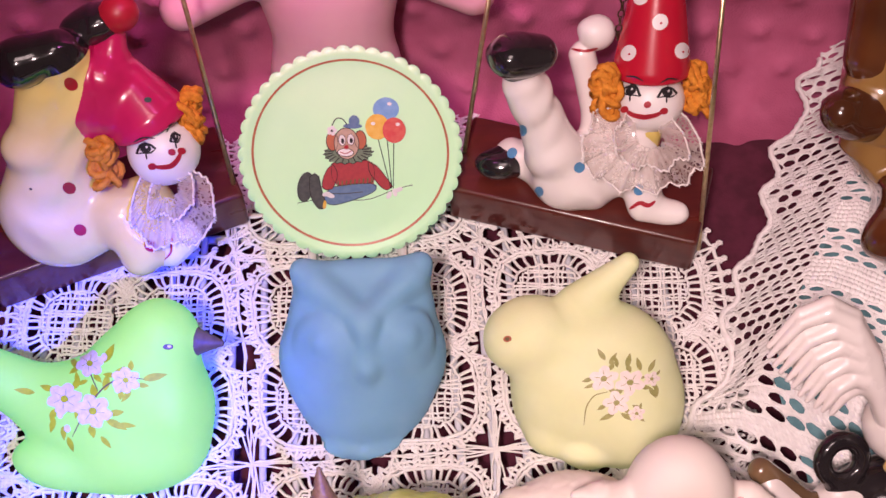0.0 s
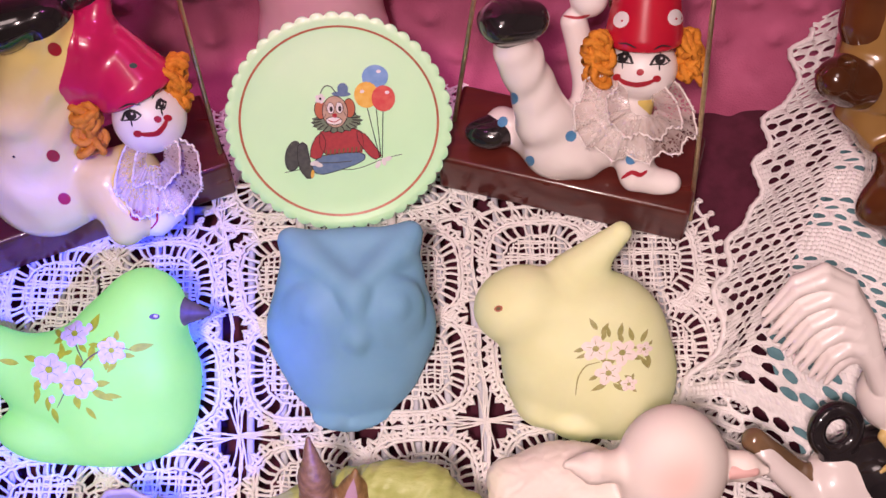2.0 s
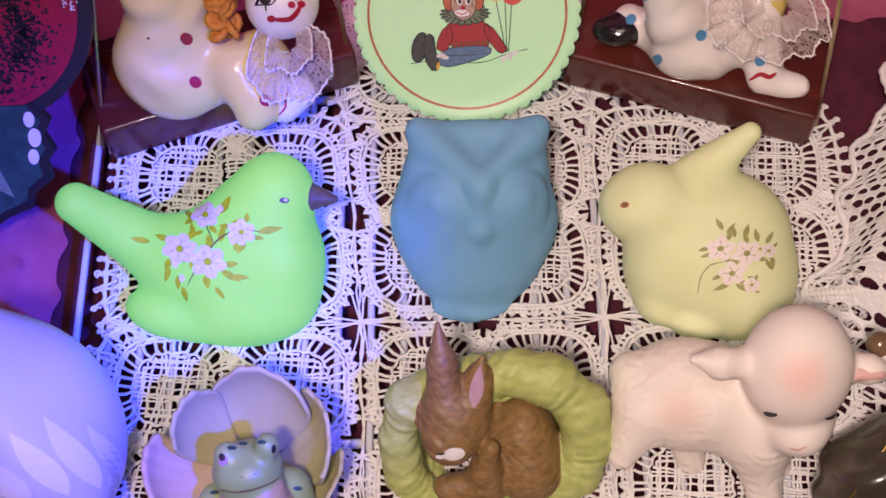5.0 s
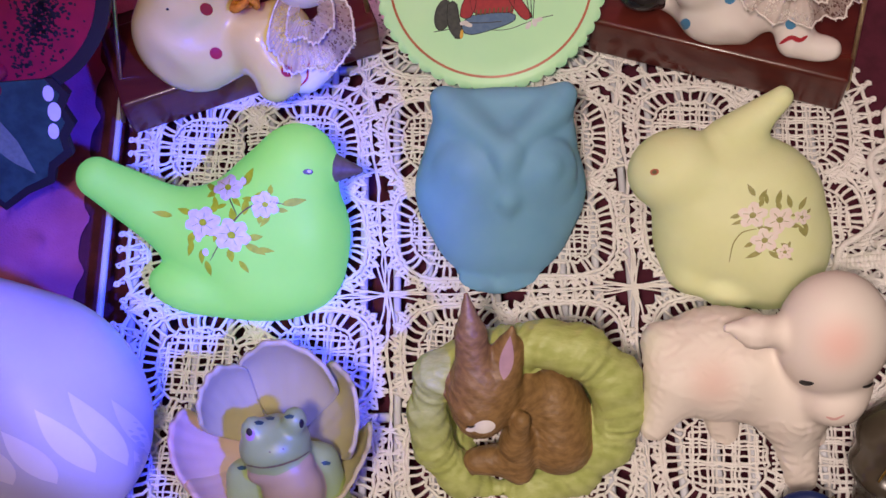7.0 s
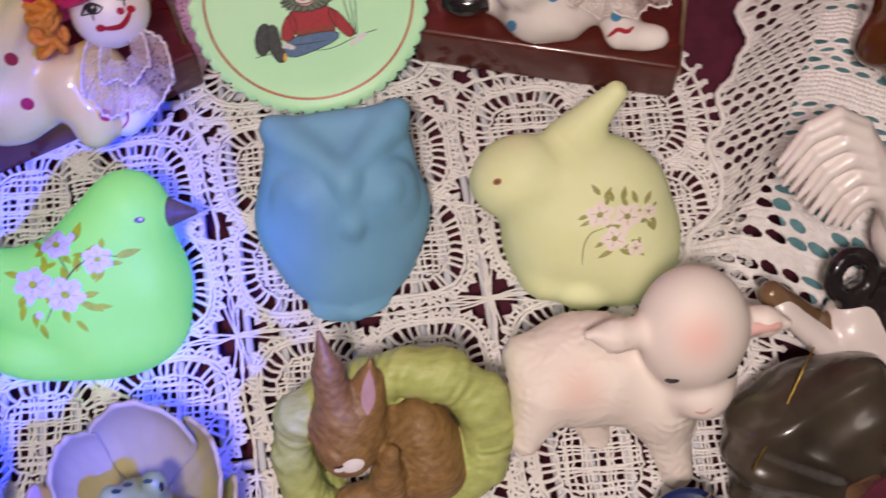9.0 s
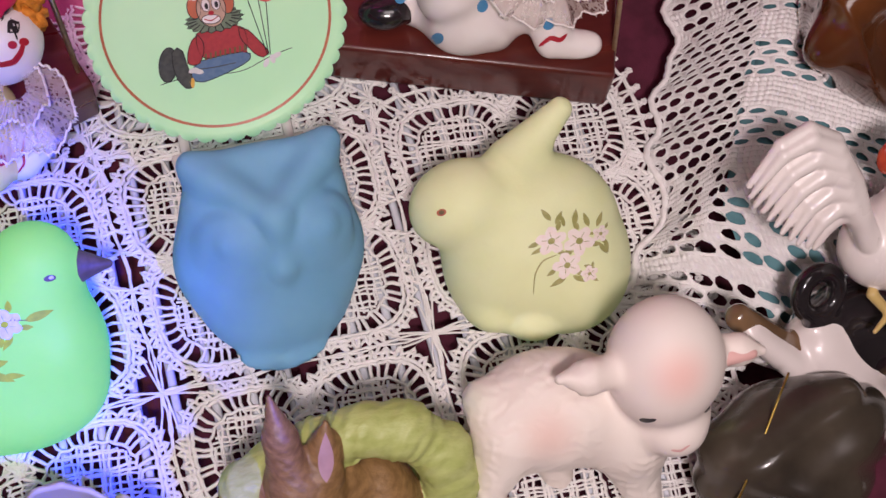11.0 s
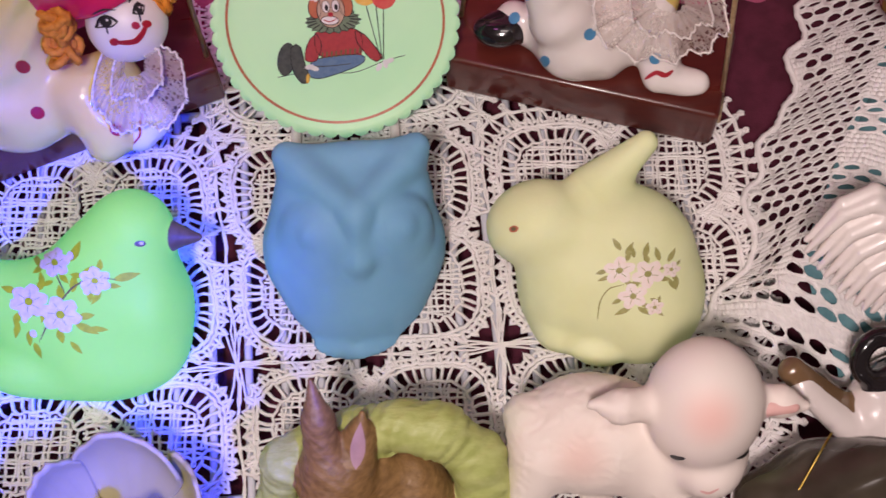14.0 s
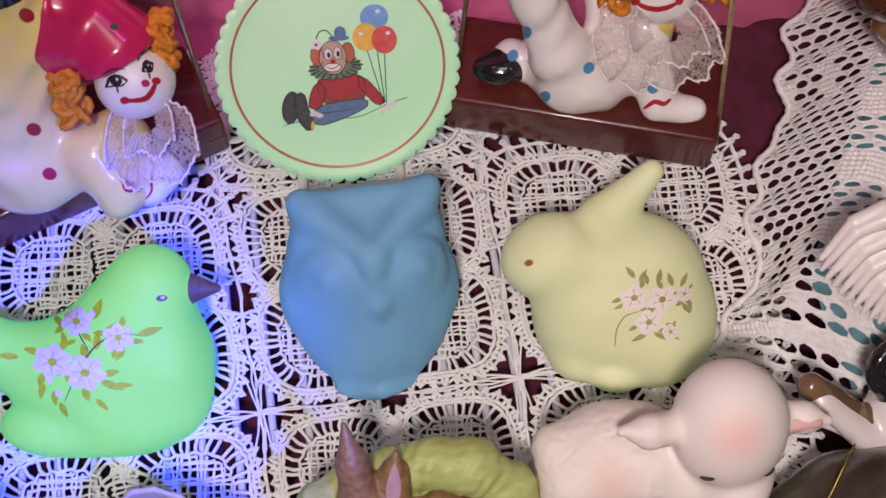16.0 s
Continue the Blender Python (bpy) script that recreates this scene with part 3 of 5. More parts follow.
def motif(corners, sides):
    """One crocheted square: rosette, four netted lobes, ties to the joining lines; sides: which edges are joined (east, north, west, south)."""
    sh = Shape()
    at = quad_map(*corners)

    def put(pts, r):
        thread(sh, [at(p) for p in pts], r)

    v, f = lathe([(0.0001, 0.0014), (0.003, 0.0013), (0.0055, 0.0012), (0.007, 0.0005), (0.0066, 0.0)], 24)
    x0, y0 = at((0, 0))
    sh.add([(x + x0, y + y0, z) for x, y, z in v], f, "cotton")
    for k in (0.0028, 0.0048, 0.0068):
        put(arc((0, 0), k, 0, 2 * math.pi, 26), 0.0007)
    for i in range(34):
        t = 2 * math.pi * i / 34
        put([polar((0, 0), 0.007, t), polar((0, 0), 0.0126, t + 0.03)], 0.0008)
    for r in (0.0130, 0.0146):
        put(arc((0, 0), r, 0, 2 * math.pi, 60, 0.02, 20), 0.0009)
    for k in range(4):
        t = k * math.pi / 2
        c, s = math.cos(t), math.sin(t)
        turn = lambda d, a: (d * c - a * s, d * s + a * c)
        # netting between neighbouring lobes
        for a in (-0.0036, 0.0, 0.0036):
            put([turn(0.0146 + 0.0022 * i, a * (0.6 + 0.07 * i) + 0.0007 * (-1) ** i) for i in range(13)], 0.0007)
        for i in range(10):
            put([turn(0.0160 + 0.0023 * i, -0.0052), turn(0.0166 + 0.0023 * i, 0.0), turn(0.0160 + 0.0023 * i, 0.0052)], 0.0007)
        if sides[k]:
            edge = 0.0532
            for sg in (-1, 1):
                # posts beside the open window in the middle, then small round holes, then long corner ties
                put([turn(0.0400, 0.0040 * sg), turn(0.0465, 0.0065 * sg), turn(edge, 0.0085 * sg)], 0.0009)
                put([turn(0.0465, 0.0130 * sg), turn(0.0485, 0.0110 * sg), turn(edge, 0.0092 * sg)], 0.0008)
                put([turn(0.0482, 0.0170 * sg), turn(edge, 0.0190 * sg)], 0.0009)
                put([turn(0.0485, 0.0280 * sg), turn(edge, 0.0315 * sg)], 0.0009)
    for k in range(4):
        diag = math.pi / 4 + k * math.pi / 2
        c = (0.0236 * math.copysign(1, math.cos(diag)), 0.0236 * math.copysign(1, math.sin(diag)))
        before, after = sides[k], sides[(k + 1) % 4]
        free = ()
        if not before and not after:
            free = (diag - 1.6, diag + 1.6)
        elif not before:
            free = (diag - 1.75, diag + 0.35)
        elif not after:
            free = (diag - 0.35, diag + 1.75)
        shell(put, c, diag, free)
        if before and after:
            for o in (-0.30, 0.30):
                p = polar(c, 0.0275, diag + o)
                q = (math.copysign(0.0530, math.cos(diag)), math.copysign(0.0530, math.sin(diag)))
                put([p, ((p[0] + q[0]) / 2 + 0.0008 * o, (p[1] + q[1]) / 2 - 0.0008 * o), q], 0.00058)
    return sh


doily = thing("doily", "white cotton crocheted doily of joined lace squares", "doily")
COLS = [-0.164, -0.0625, 0.0528, 0.160]
LEAN = [0.0, 0.0090, -0.0010, 0.0]
ROWS = [0.1065, 0.0025, -0.1015, -0.2055]


def crossing(i, j):
    return (COLS[i] + LEAN[i] * min(j, 1.3), ROWS[j] if j >= 0 else 0.205)


for j in range(-1, 3):
    for i in range(3):
        if j < 0 and i != 1:
            continue
        joined = (i < 2 and j >= 0, j > 0 or i == 1, i > 0 and j >= 0, j < 2)
        motif((crossing(i, j + 1), crossing(i + 1, j + 1), crossing(i + 1, j), crossing(i, j)), joined).build("motif", parent=doily)
# the chains that join square to square
for a, b in [((i, j), (i, j + 1)) for i in (1, 2) for j in range(-1, 3)] + [((i, j), (i + 1, j)) for i in range(3) for j in range(3) if not (j == 0 and i != 1)]:
    join = Shape()
    (ax, ay), (bx, by) = crossing(*a), crossing(*b)
    ln = math.hypot(bx - ax, by - ay)
    nx, ny = -(by - ay) / ln, (bx - ax) / ln
    for o in (-1, 0, 1):
        line = []
        for k in range(29):
            u = k / 28
            d = 0.0009 * o * math.sin(math.pi * 4 * u + 0.6 * o) + 0.0006 * math.sin(17 * u + o)
            line.append((ax + (bx - ax) * u + nx * d, ay + (by - ay) * u + ny * d))
        thread(join, line, 0.00056)
    join.build("joining_chain", parent=doily)


# ---- crocheted runner over a raised box ----
def step(t):
    t = min(1.0, max(0.0, t))
    return t * t * (3 - 2 * t)


def runner_at(a, w, inset=0.0):
    """A place on the runner: a along the cloth from its hanging edge, w along that edge."""
    top = 0.050 * step((w + 0.062) / 0.062) + 0.0025
    edge = -0.0120 * step((w + 0.014) / 0.024) - 0.0050 * step((w - 0.05) / 0.02) - 0.005 * step((w - 0.10) / 0.02) + 0.0022 * math.sin(w * 175 + 2.0) - 0.014 * math.exp(-((w + 0.052) / 0.020) ** 2) + 0.0016 * math.sin(w * 260)
    fall = top * 1.06
    a, w = a + 0.0011 * noise.noise((a * 170, w * 170, 3.1)) * min(1.0, a / 0.004), w + 0.0007 * noise.noise((a * 190, w * 190, 8.7))
    a = max(0.0, a)
    t = a / fall
    if t < 1:
        d = 0.013 * t + 0.0035 * math.sin(w * 95 + 1.0) * (1 - t)
        z = top * (t - 0.10 * t ** 6)
    else:
        q = (a - fall) / 0.010
        d = 0.013 + (a - fall)
        z = top * (0.90 + 0.10 * step(q))
    d += edge * max(0.0, 1 - a / 0.05)
    z += 0.0014 * noise.noise((a * 26, w * 26, 0.5)) * min(1, z / 0.02)
    d += inset * (0.8 if t < 1 else 0)
    return (0.163 + 0.503 * w + 0.865 * d, 0.037 + 0.865 * w - 0.503 * d, max(0.0022, z - inset * (1 if t > 0.9 else 0.2)))


runner = thing("crochet_runner", "white openwork crocheted runner draped over a raised box", "runner")
ca, cw = 0.0082, 0.0046
vs, fs = [], []


def runner_face(loop, nxt):
    n = len(loop)
    for k in range(n):
        fs.append((loop[k], loop[(k + 1) % n], nxt[(k + 1) % n], nxt[k]))


for j in range(54):
    for i in range(26):
        a0, w0 = i * ca + (0.5 * ca if j % 2 else 0.0) - 0.5 * ca, -0.060 + j * cw
        if a0 < -0.001:
            a0, wide = 0.0, 0.5 * ca
        else:
            wide = ca
        hang = 0.053 * step((w0 + 0.062) / 0.062)
        open_row = j % 7 < 4 or (w0 > -0.01 and a0 < hang * 0.86) or (w0 < -0.008 and j % 7 != 5)
        big = 1.14 if w0 < 0.0 else 1.06 if a0 < hang else 0.92
        jit = [big * random.uniform(0.86, 1.12), big * random.uniform(0.80, 1.16), random.uniform(-0.05, 0.05)]
        if open_row and (i * 3 + j // 7) % 9 != 4:
            def ringed(r, lift):
                out = []
                for u, v in ((0, 0), (0.5, 0), (1, 0), (1, 0.5), (1, 1), (0.5, 1), (0, 1), (0, 0.5)):
                    du, dv = u - 0.5, v - 0.5
                    if r < 1:
                        m = math.hypot(du, dv)
                        du, dv = du / m * 0.5 * (0.80 * jit[0] if r < 0.7 else 0.96) + jit[2], dv / m * 0.5 * (0.64 * jit[1] if r < 0.7 else 0.90)
                        dv += 0.05 * (1 - abs(du) * 2)
                    x, y, z = runner_at(a0 + (0.5 + du) * wide, w0 + (0.5 + dv) * cw)
                    vs.append((x - 0.3 * lift, y, z + lift))
                    out.append(len(vs) - 1)
                return out
            loops = [ringed(1, 0.0), ringed(0.8, 0.0011), ringed(0.6, -0.0004)]
            runner_face(loops[0], loops[1])
            runner_face(loops[1], loops[2])
        else:
            for k in range(8):
                lo, k4 = 0.5 * (k // 4), k % 4
                b0, b1 = a0 + wide * k4 / 4, a0 + wide * (k4 + 1) / 4
                o, n4 = [], []
                for u, v in ((b0, 0), (b1, 0), (b1, 1), (b0, 1)):
                    vs.append(runner_at(u, w0 + (lo + 0.5 * v) * cw))
                    o.append(len(vs) - 1)
                g = 0.16 + 0.1 * random.random()
                for u, v in ((b0 + g * (b1 - b0), 0.16), (b1 - g * (b1 - b0), 0.16), (b1 - g * (b1 - b0), 0.84), (b0 + g * (b1 - b0), 0.84)):
                    x, y, z = runner_at(u, w0 + (lo + 0.5 * v) * cw)
                    vs.append((x - 0.0003, y, z + 0.0010 + 0.0004 * random.random()))
                    n4.append(len(vs) - 1)
                runner_face(o, n4)
                fs.append(tuple(n4))
Shape().add(vs, fs, "cotton_white").build("lace_cloth", parent=runner)
rim = [runner_at(0.0, -0.060 + 0.0023 * k) for k in range(106)]
v, f = tube([(x - 0.0006 * (k % 2), y, z) for k, (x, y, z) in enumerate(rim)], 0.0016, 6)
Shape().add(v, f, "cotton_white").build("edging", parent=runner)
v, f = tube([runner_at(0.0021 * k, -0.060) for k in range(100)], 0.0016, 6)
Shape().add(v, f, "cotton_white").build("edging", parent=runner)
v, f = sheet(lambda p, q: runner_at(0.047 + 0.163 * p, -0.046 + 0.235 * q, 0.0030), 60, 70)
Shape().add(v, f, "teal_lining").build("covered_box", "raised box covered in teal cloth under the runner", "box")


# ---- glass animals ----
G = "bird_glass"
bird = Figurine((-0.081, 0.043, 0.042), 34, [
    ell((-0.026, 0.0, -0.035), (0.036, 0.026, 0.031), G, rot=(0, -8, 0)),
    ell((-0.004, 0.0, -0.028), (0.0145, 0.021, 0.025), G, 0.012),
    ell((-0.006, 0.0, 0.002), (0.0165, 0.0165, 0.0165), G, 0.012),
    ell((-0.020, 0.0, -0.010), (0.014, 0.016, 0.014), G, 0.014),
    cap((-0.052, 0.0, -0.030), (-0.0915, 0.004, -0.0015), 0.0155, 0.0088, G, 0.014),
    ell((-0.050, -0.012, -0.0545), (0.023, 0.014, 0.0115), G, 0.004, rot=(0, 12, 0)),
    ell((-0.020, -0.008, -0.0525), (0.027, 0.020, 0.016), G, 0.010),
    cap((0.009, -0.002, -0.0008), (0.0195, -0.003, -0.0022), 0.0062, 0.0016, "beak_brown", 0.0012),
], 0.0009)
bird.target = Shape()
bird.disc((-0.0026, -0.003), 0.0021, 0.0013, "beak_brown").disc((-0.0021, -0.0028), 0.0009, 0.0007, "white_paint", lift=0.0005)
for x, z, l, w, a in ((-0.0603, -0.0209, 0.0071, 0.0030, 165), (-0.0404, -0.0109, 0.0067, 0.0028, 130), (-0.0295, -0.0086, 0.0081, 0.0034, 60), (-0.0307, -0.0218, 0.0071, 0.0030, 75), (-0.0418, -0.0268, 0.0062, 0.0026, 250), (-0.0487, -0.0424, 0.0062, 0.0026, 280), (-0.0531, -0.033, 0.0062, 0.0026, 250), (-0.0319, -0.035, 0.0081, 0.0034, 325), (-0.0349, -0.0429, 0.0057, 0.0024, 300), (-0.0148, -0.0175, 0.0086, 0.0036, 10), (-0.02, -0.0221, 0.0057, 0.0024, 230), (-0.0265, -0.0153, 0.0057, 0.0024, 40), (-0.0416, -0.0188, 0.0057, 0.0024, 95), (-0.0274, -0.0378, 0.0062, 0.0026, 350), (-0.0499, -0.0371, 0.0057, 0.0024, 265), (-0.0373, -0.0163, 0.0048, 0.0020, 200)):
    bird.leaf((x, z), 1.25 * l, w, a, "leaf_paint")
bird.stroke([(-0.0468, -0.0425), (-0.0384, -0.0282), (-0.0304, -0.0192), (-0.0218, -0.0154), (-0.0137, -0.0175)], 0.0007, "stem_paint")
bird.stroke([(-0.0335, -0.0217), (-0.0359, -0.0137), (-0.0359, -0.0084)], 0.0006, "stem_paint")
for c, r, a in (((-0.048, -0.0245), 0.0078, 10), ((-0.0367, -0.0309), 0.0082, 40), ((-0.0359, -0.0084), 0.0066, 70), ((-0.0215, -0.0173), 0.0062, 25)):
    for k in range(4):
        t = a + 90 * k + 35
        bird.leaf((c[0] + 0.8 * r * math.cos(radians(t)), c[1] + 0.8 * r * math.sin(radians(t))), 0.8 * r, 0.38 * r, t + 20, "leaf_paint", 0.00018)
    bird.blossom(c, 0.92 * r, "petal_paint", "leaf_paint", 6, a)
for c in ((-0.0483, -0.0385), (-0.0506, -0.0318), (-0.0293, -0.0059), (-0.0254, -0.0214)):
    bird.disc(c, 0.0013, 0.0018, "petal_paint", lift=0.0004)
bird_paint, bird.target = bird.target, bird
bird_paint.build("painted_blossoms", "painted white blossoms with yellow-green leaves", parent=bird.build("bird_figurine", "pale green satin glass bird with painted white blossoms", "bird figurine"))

B = "bunny_glass"
bunny = Figurine((0.085, 0.028, 0.028), 34, [
    ell((0.012, 0.0, -0.012), (0.035, 0.025, 0.034), B, rot=(0, 38, 0)),
    ell((0.0235, -0.002, -0.0225), (0.0240, 0.026, 0.0260), B, 0.008),
    ell((-0.0175, -0.001, 0.0155), (0.0195, 0.0165, 0.0165), B, 0.012, rot=(0, -16, 0)),
    ell((-0.006, 0.0, -0.014), (0.0175, 0.019, 0.026), B, 0.010),
    cap((0.005, 0.004, 0.028), (0.0252, 0.006, 0.0462), 0.0100, 0.0046, B, 0.006),
    ell((0.004, -0.014, -0.0395), (0.013, 0.012, 0.0085), B, 0.003, rot=(0, 14, 0)),
    ell((-0.011, -0.010, -0.033), (0.0085, 0.011, 0.0075), B, 0.005),
    ell((0.0260, 0.0, 0.0035), (0.0178, 0.018, 0.0165), B, 0.004, rot=(0, 30, 0)),
    ell((0.012, 0.002, 0.014), (0.020, 0.017, 0.013), B, 0.010),
], 0.0009)
bunny.target = Shape()
bunny.disc((-0.0251, 0.0133), 0.0018, 0.0015, "rim_paint").disc((-0.0251, 0.0133), 0.0010, 0.0009, "stem_paint", lift=0.0005)
for x, z, l, w, a in ((0.0154, 0.0004, 0.0052, 0.0022, 120), (0.017, -0.0016, 0.0048, 0.0020, 60), (0.0243, -0.0039, 0.0057, 0.0024, 80), (0.0301, -0.0055, 0.0052, 0.0022, 105), (0.0333, -0.0064, 0.0052, 0.0022, 65), (0.0337, -0.0137, 0.0048, 0.0020, 300), (0.0365, -0.0125, 0.0048, 0.0020, 275), (0.0198, -0.025, 0.0057, 0.0024, 205), (0.0222, -0.0251, 0.0048, 0.0020, 320), (0.0268, -0.0217, 0.0043, 0.0018, 330), (0.0119, -0.0104, 0.0043, 0.0018, 200), (0.0229, -0.0148, 0.0043, 0.0018, 20), (0.0204, -0.0033, 0.0043, 0.0018, 100)):
    bunny.leaf((x, z), 1.3 * l, w, a, "olive_paint")
bunny.stroke([(0.0068, -0.03), (0.0076, -0.0211), (0.0109, -0.0157), (0.0169, -0.0146)], 0.0006, "olive_paint")
for c, r, a in (((0.0149, -0.0083), 0.0058, 15), ((0.0258, -0.0108), 0.006, 50), ((0.0203, -0.0201), 0.0055, 30), ((0.0347, -0.0097), 0.0034, 0), ((0.0287, -0.0258), 0.0034, 20)):
    for k in range(3):
        t = a + 120 * k + 40
        bunny.leaf((c[0] + 0.8 * r * math.cos(radians(t)), c[1] + 0.8 * r * math.sin(radians(t))), 0.8 * r, 0.36 * r, t + 20, "olive_paint", 0.00018)
    bunny.blossom(c, r, "pink_petal_paint", "olive_paint", 5, a)
bunny_paint, bunny.target = bunny.target, bunny
bunny_paint.build("painted_blossoms", "painted pale pink blossoms with olive leaves", parent=bunny.build("rabbit_figurine", "pale custard satin glass rabbit with painted pink blossoms", "rabbit figurine"))

O = "owl_glass"
owl = Figurine((-0.002, 0.0445, 0.019), 38, [
    ell((-0.0015, 0.0, -0.002), (0.0365, 0.025, 0.034), O),
    ell((-0.0005, 0.001, 0.022), (0.0275, 0.018, 0.018), O, 0.012),
    cap((-0.0200, -0.002, 0.024), (-0.0250, -0.002, 0.0395), 0.0060, 0.0030, O, 0.010),
    cap((0.0215, -0.002, 0.024), (0.0262, -0.002, 0.0395), 0.0060, 0.0030, O, 0.010),
    cap((-0.0235, -0.003, 0.0390), (0.0250, -0.003, 0.0390), 0.0030, 0.0030, O, 0.010),
    ell((-0.002, -0.002, -0.027), (0.0245, 0.021, 0.019), O, 0.012),
    ell((-0.004, -0.012, -0.0430), (0.0200, 0.012, 0.0080), O, 0.0035),
    ell((-0.0158, -0.0171, 0.0040), (0.0142, 0.0070, 0.0152), O, 0.0030, rot=(0, 0, -28)),
    ell((0.0172, -0.0171, 0.0045), (0.0142, 0.0070, 0.0152), O, 0.0030, rot=(0, 0, 28)),
    ell((-0.0155, -0.0212, 0.0070), (0.0046, 0.0034, 0.0046), O, 0.004),
    ell((0.0178, -0.0212, 0.0072), (0.0046, 0.0034, 0.0046), O, 0.004),
    cap((0.0008, -0.0030, 0.0215), (0.0012, -0.0225, 0.0110), 0.0165, 0.0046, O, 0.0035),
    cap((-0.0185, -0.0070, 0.0330), (-0.0020, -0.0205, 0.0170), 0.0066, 0.0042, O, 0.005),
    cap((0.0205, -0.0070, 0.0330), (0.0042, -0.0205, 0.0170), 0.0066, 0.0042, O, 0.005),
    cap((0.0012, -0.0220, 0.0130), (0.0012, -0.0235, -0.0065), 0.0046, 0.0038, O, 0.005),
    cap((0.0012, -0.0235, -0.0060), (0.0012, -0.0225, -0.0125), 0.0036, 0.0012, O, 0.004),
    cap((-0.0040, -0.0240, -0.0440), (-0.0040, -0.0300, -0.0490), 0.0010, 0.0010, None, 0.003, sub=True),
], 0.0009)
owl.build("owl_figurine", "opaque sky blue satin glass owl with round carved eyes", "owl figurine")

# ---- plate ----
plate_at = pose(0.013, 0.12, 0.029, -36, 0, 0) @ pose(-0.0176, 0.0, 0.0205, 90, 0, 0)
plate = thing("collector_plate", "scalloped pale green glass plate with a painted clown, on a stand", "plate")
plate.matrix_basis = plate_at


def scallop(t, r, amount):
    return r * (1 - amount + amount * abs(math.sin(t * 23)) ** 0.7)


def plate_body():
    n, rings = 276, [(0.0001, 0.0022), (0.020, 0.0022), (0.036, 0.0020), (0.0415, 0.0024), (0.0465, 0.0044), (1, 0.0052), (1, 0.0028), (0.0465, 0.0010), (0.040, -0.0012), (0.020, -0.0012), (0.0001, -0.0012)]
    v, f = [], []
    for r, z in rings:
        for i in range(n):
            t = 2 * math.pi * i / n
            q = scallop(t, 0.0505, 0.035) if r == 1 else r
            v.append((q * math.cos(t), q * math.sin(t), z))
    for k in range(len(rings) - 1):
        for i in range(n):
            j = (i + 1) % n
            f.append((k * n + i, k * n + j, (k + 1) * n + j, (k + 1) * n + i))
    return v, f


def flat(sh, pts, mat, z):
    """A painted patch on the plate, fanned from its middle."""
    c = np.mean(pts, 0)
    v = [(c[0], c[1], z)] + [(x, y, z) for x, y in pts]
    n = len(pts)
    sh.add(v, [(0, 1 + i, 1 + (i + 1) % n) for i in range(n)], mat)


def oval(c, rx, ry, n=24, a=0.0):
    ca, sa = math.cos(radians(a)), math.sin(radians(a))
    return [(c[0] + rx * math.cos(t) * ca - ry * math.sin(t) * sa, c[1] + rx * math.cos(t) * sa + ry * math.sin(t) * ca) for t in (2 * math.pi * i / n for i in range(n))]


def band(sh, pts, w, mat, z):
    p = np.asarray(pts, float)
    t = np.linspace(0, len(p) - 1, 5 * (len(p) - 1) + 1)
    line = np.stack([np.interp(t, range(len(p)), p[:, i]) for i in (0, 1)], 1)
    for _ in range(5):
        line[1:-1] = (line[:-2] + 2 * line[1:-1] + line[2:]) / 4
    g = np.gradient(line, axis=0)
    g /= np.linalg.norm(g, axis=1)[:, None] + 1e-9
    nr = np.stack([-g[:, 1], g[:, 0]], 1) * w / 2
    n = len(line)
    v = [(x, y, z) for x, y in np.concatenate([line + nr, line - nr])]
    sh.add(v, [(n + i, n + i + 1, i + 1, i) for i in range(n - 1)], mat)


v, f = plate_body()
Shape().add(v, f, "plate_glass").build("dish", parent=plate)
line = Shape()
n = 120
v = [(r * math.cos(2 * math.pi * i / n), r * math.sin(2 * math.pi * i / n), z) for r, z in ((0.0434, 0.00345), (0.0444, 0.00385)) for i in range(n)]
line.add(v, [(i, n + i, n + (i + 1) % n, (i + 1) % n) for i in range(n)], "rim_paint").build("rim_line", "thin rust brown painted line", parent=plate)
pic = Shape()
ox, oz = 0.0176, -0.0205
P2 = lambda x, z: (x + ox, z + oz)
Z = 0.0023
band(pic, [P2(-0.0435, -0.0017), P2(-0.030, 0.0003), P2(-0.012, -0.0030), P2(0.0, 0.0022), P2(0.0095, 0.0040)], 0.0003, "black_paint", Z)
Q = lambda i, j: P2(-0.1064 + i / 4400, 0.0703 - j / 4400)


def outlined(pts, mat, z, w=0.00032):
    """A painted patch with a thin dark outline."""
    flat(pic, pts, mat, z)
    band(pic, list(pts) + [pts[0]], w, "black_paint", z + 0.00008)


outlined([Q(*p) for p in ((352, 286), (384, 282), (420, 280), (438, 288), (436, 299), (418, 308), (385, 318), (352, 326), (336, 322), (330, 308), (338, 294))], "pants_blue", Z + 0.0001)
band(pic, [Q(346, 300), Q(372, 302), Q(410, 300)], 0.0004, "shoe_grey", Z + 0.00025)
outlined(oval(Q(296, 283), 0.0036, 0.0072, a=-14), "shoe_grey", Z + 0.00018)
outlined([Q(*p) for p in ((306, 262), (316, 254), (325, 262), (327, 290), (334, 318), (330, 332), (318, 332), (306, 312), (303, 288))], "shoe_grey", Z + 0.00030)
outlined([Q(*p) for p in ((352, 236), (366, 231), (392, 234), (420, 232), (434, 240), (436, 262), (432, 284), (395, 281), (362, 285), (352, 275), (349, 256))], "sweater_red", Z + 0.00034)
outlined([Q(*p) for p in ((354, 238), (342, 246), (332, 266), (328, 286), (338, 292), (350, 290), (360, 270), (362, 252))], "sweater_red", Z + 0.00042)
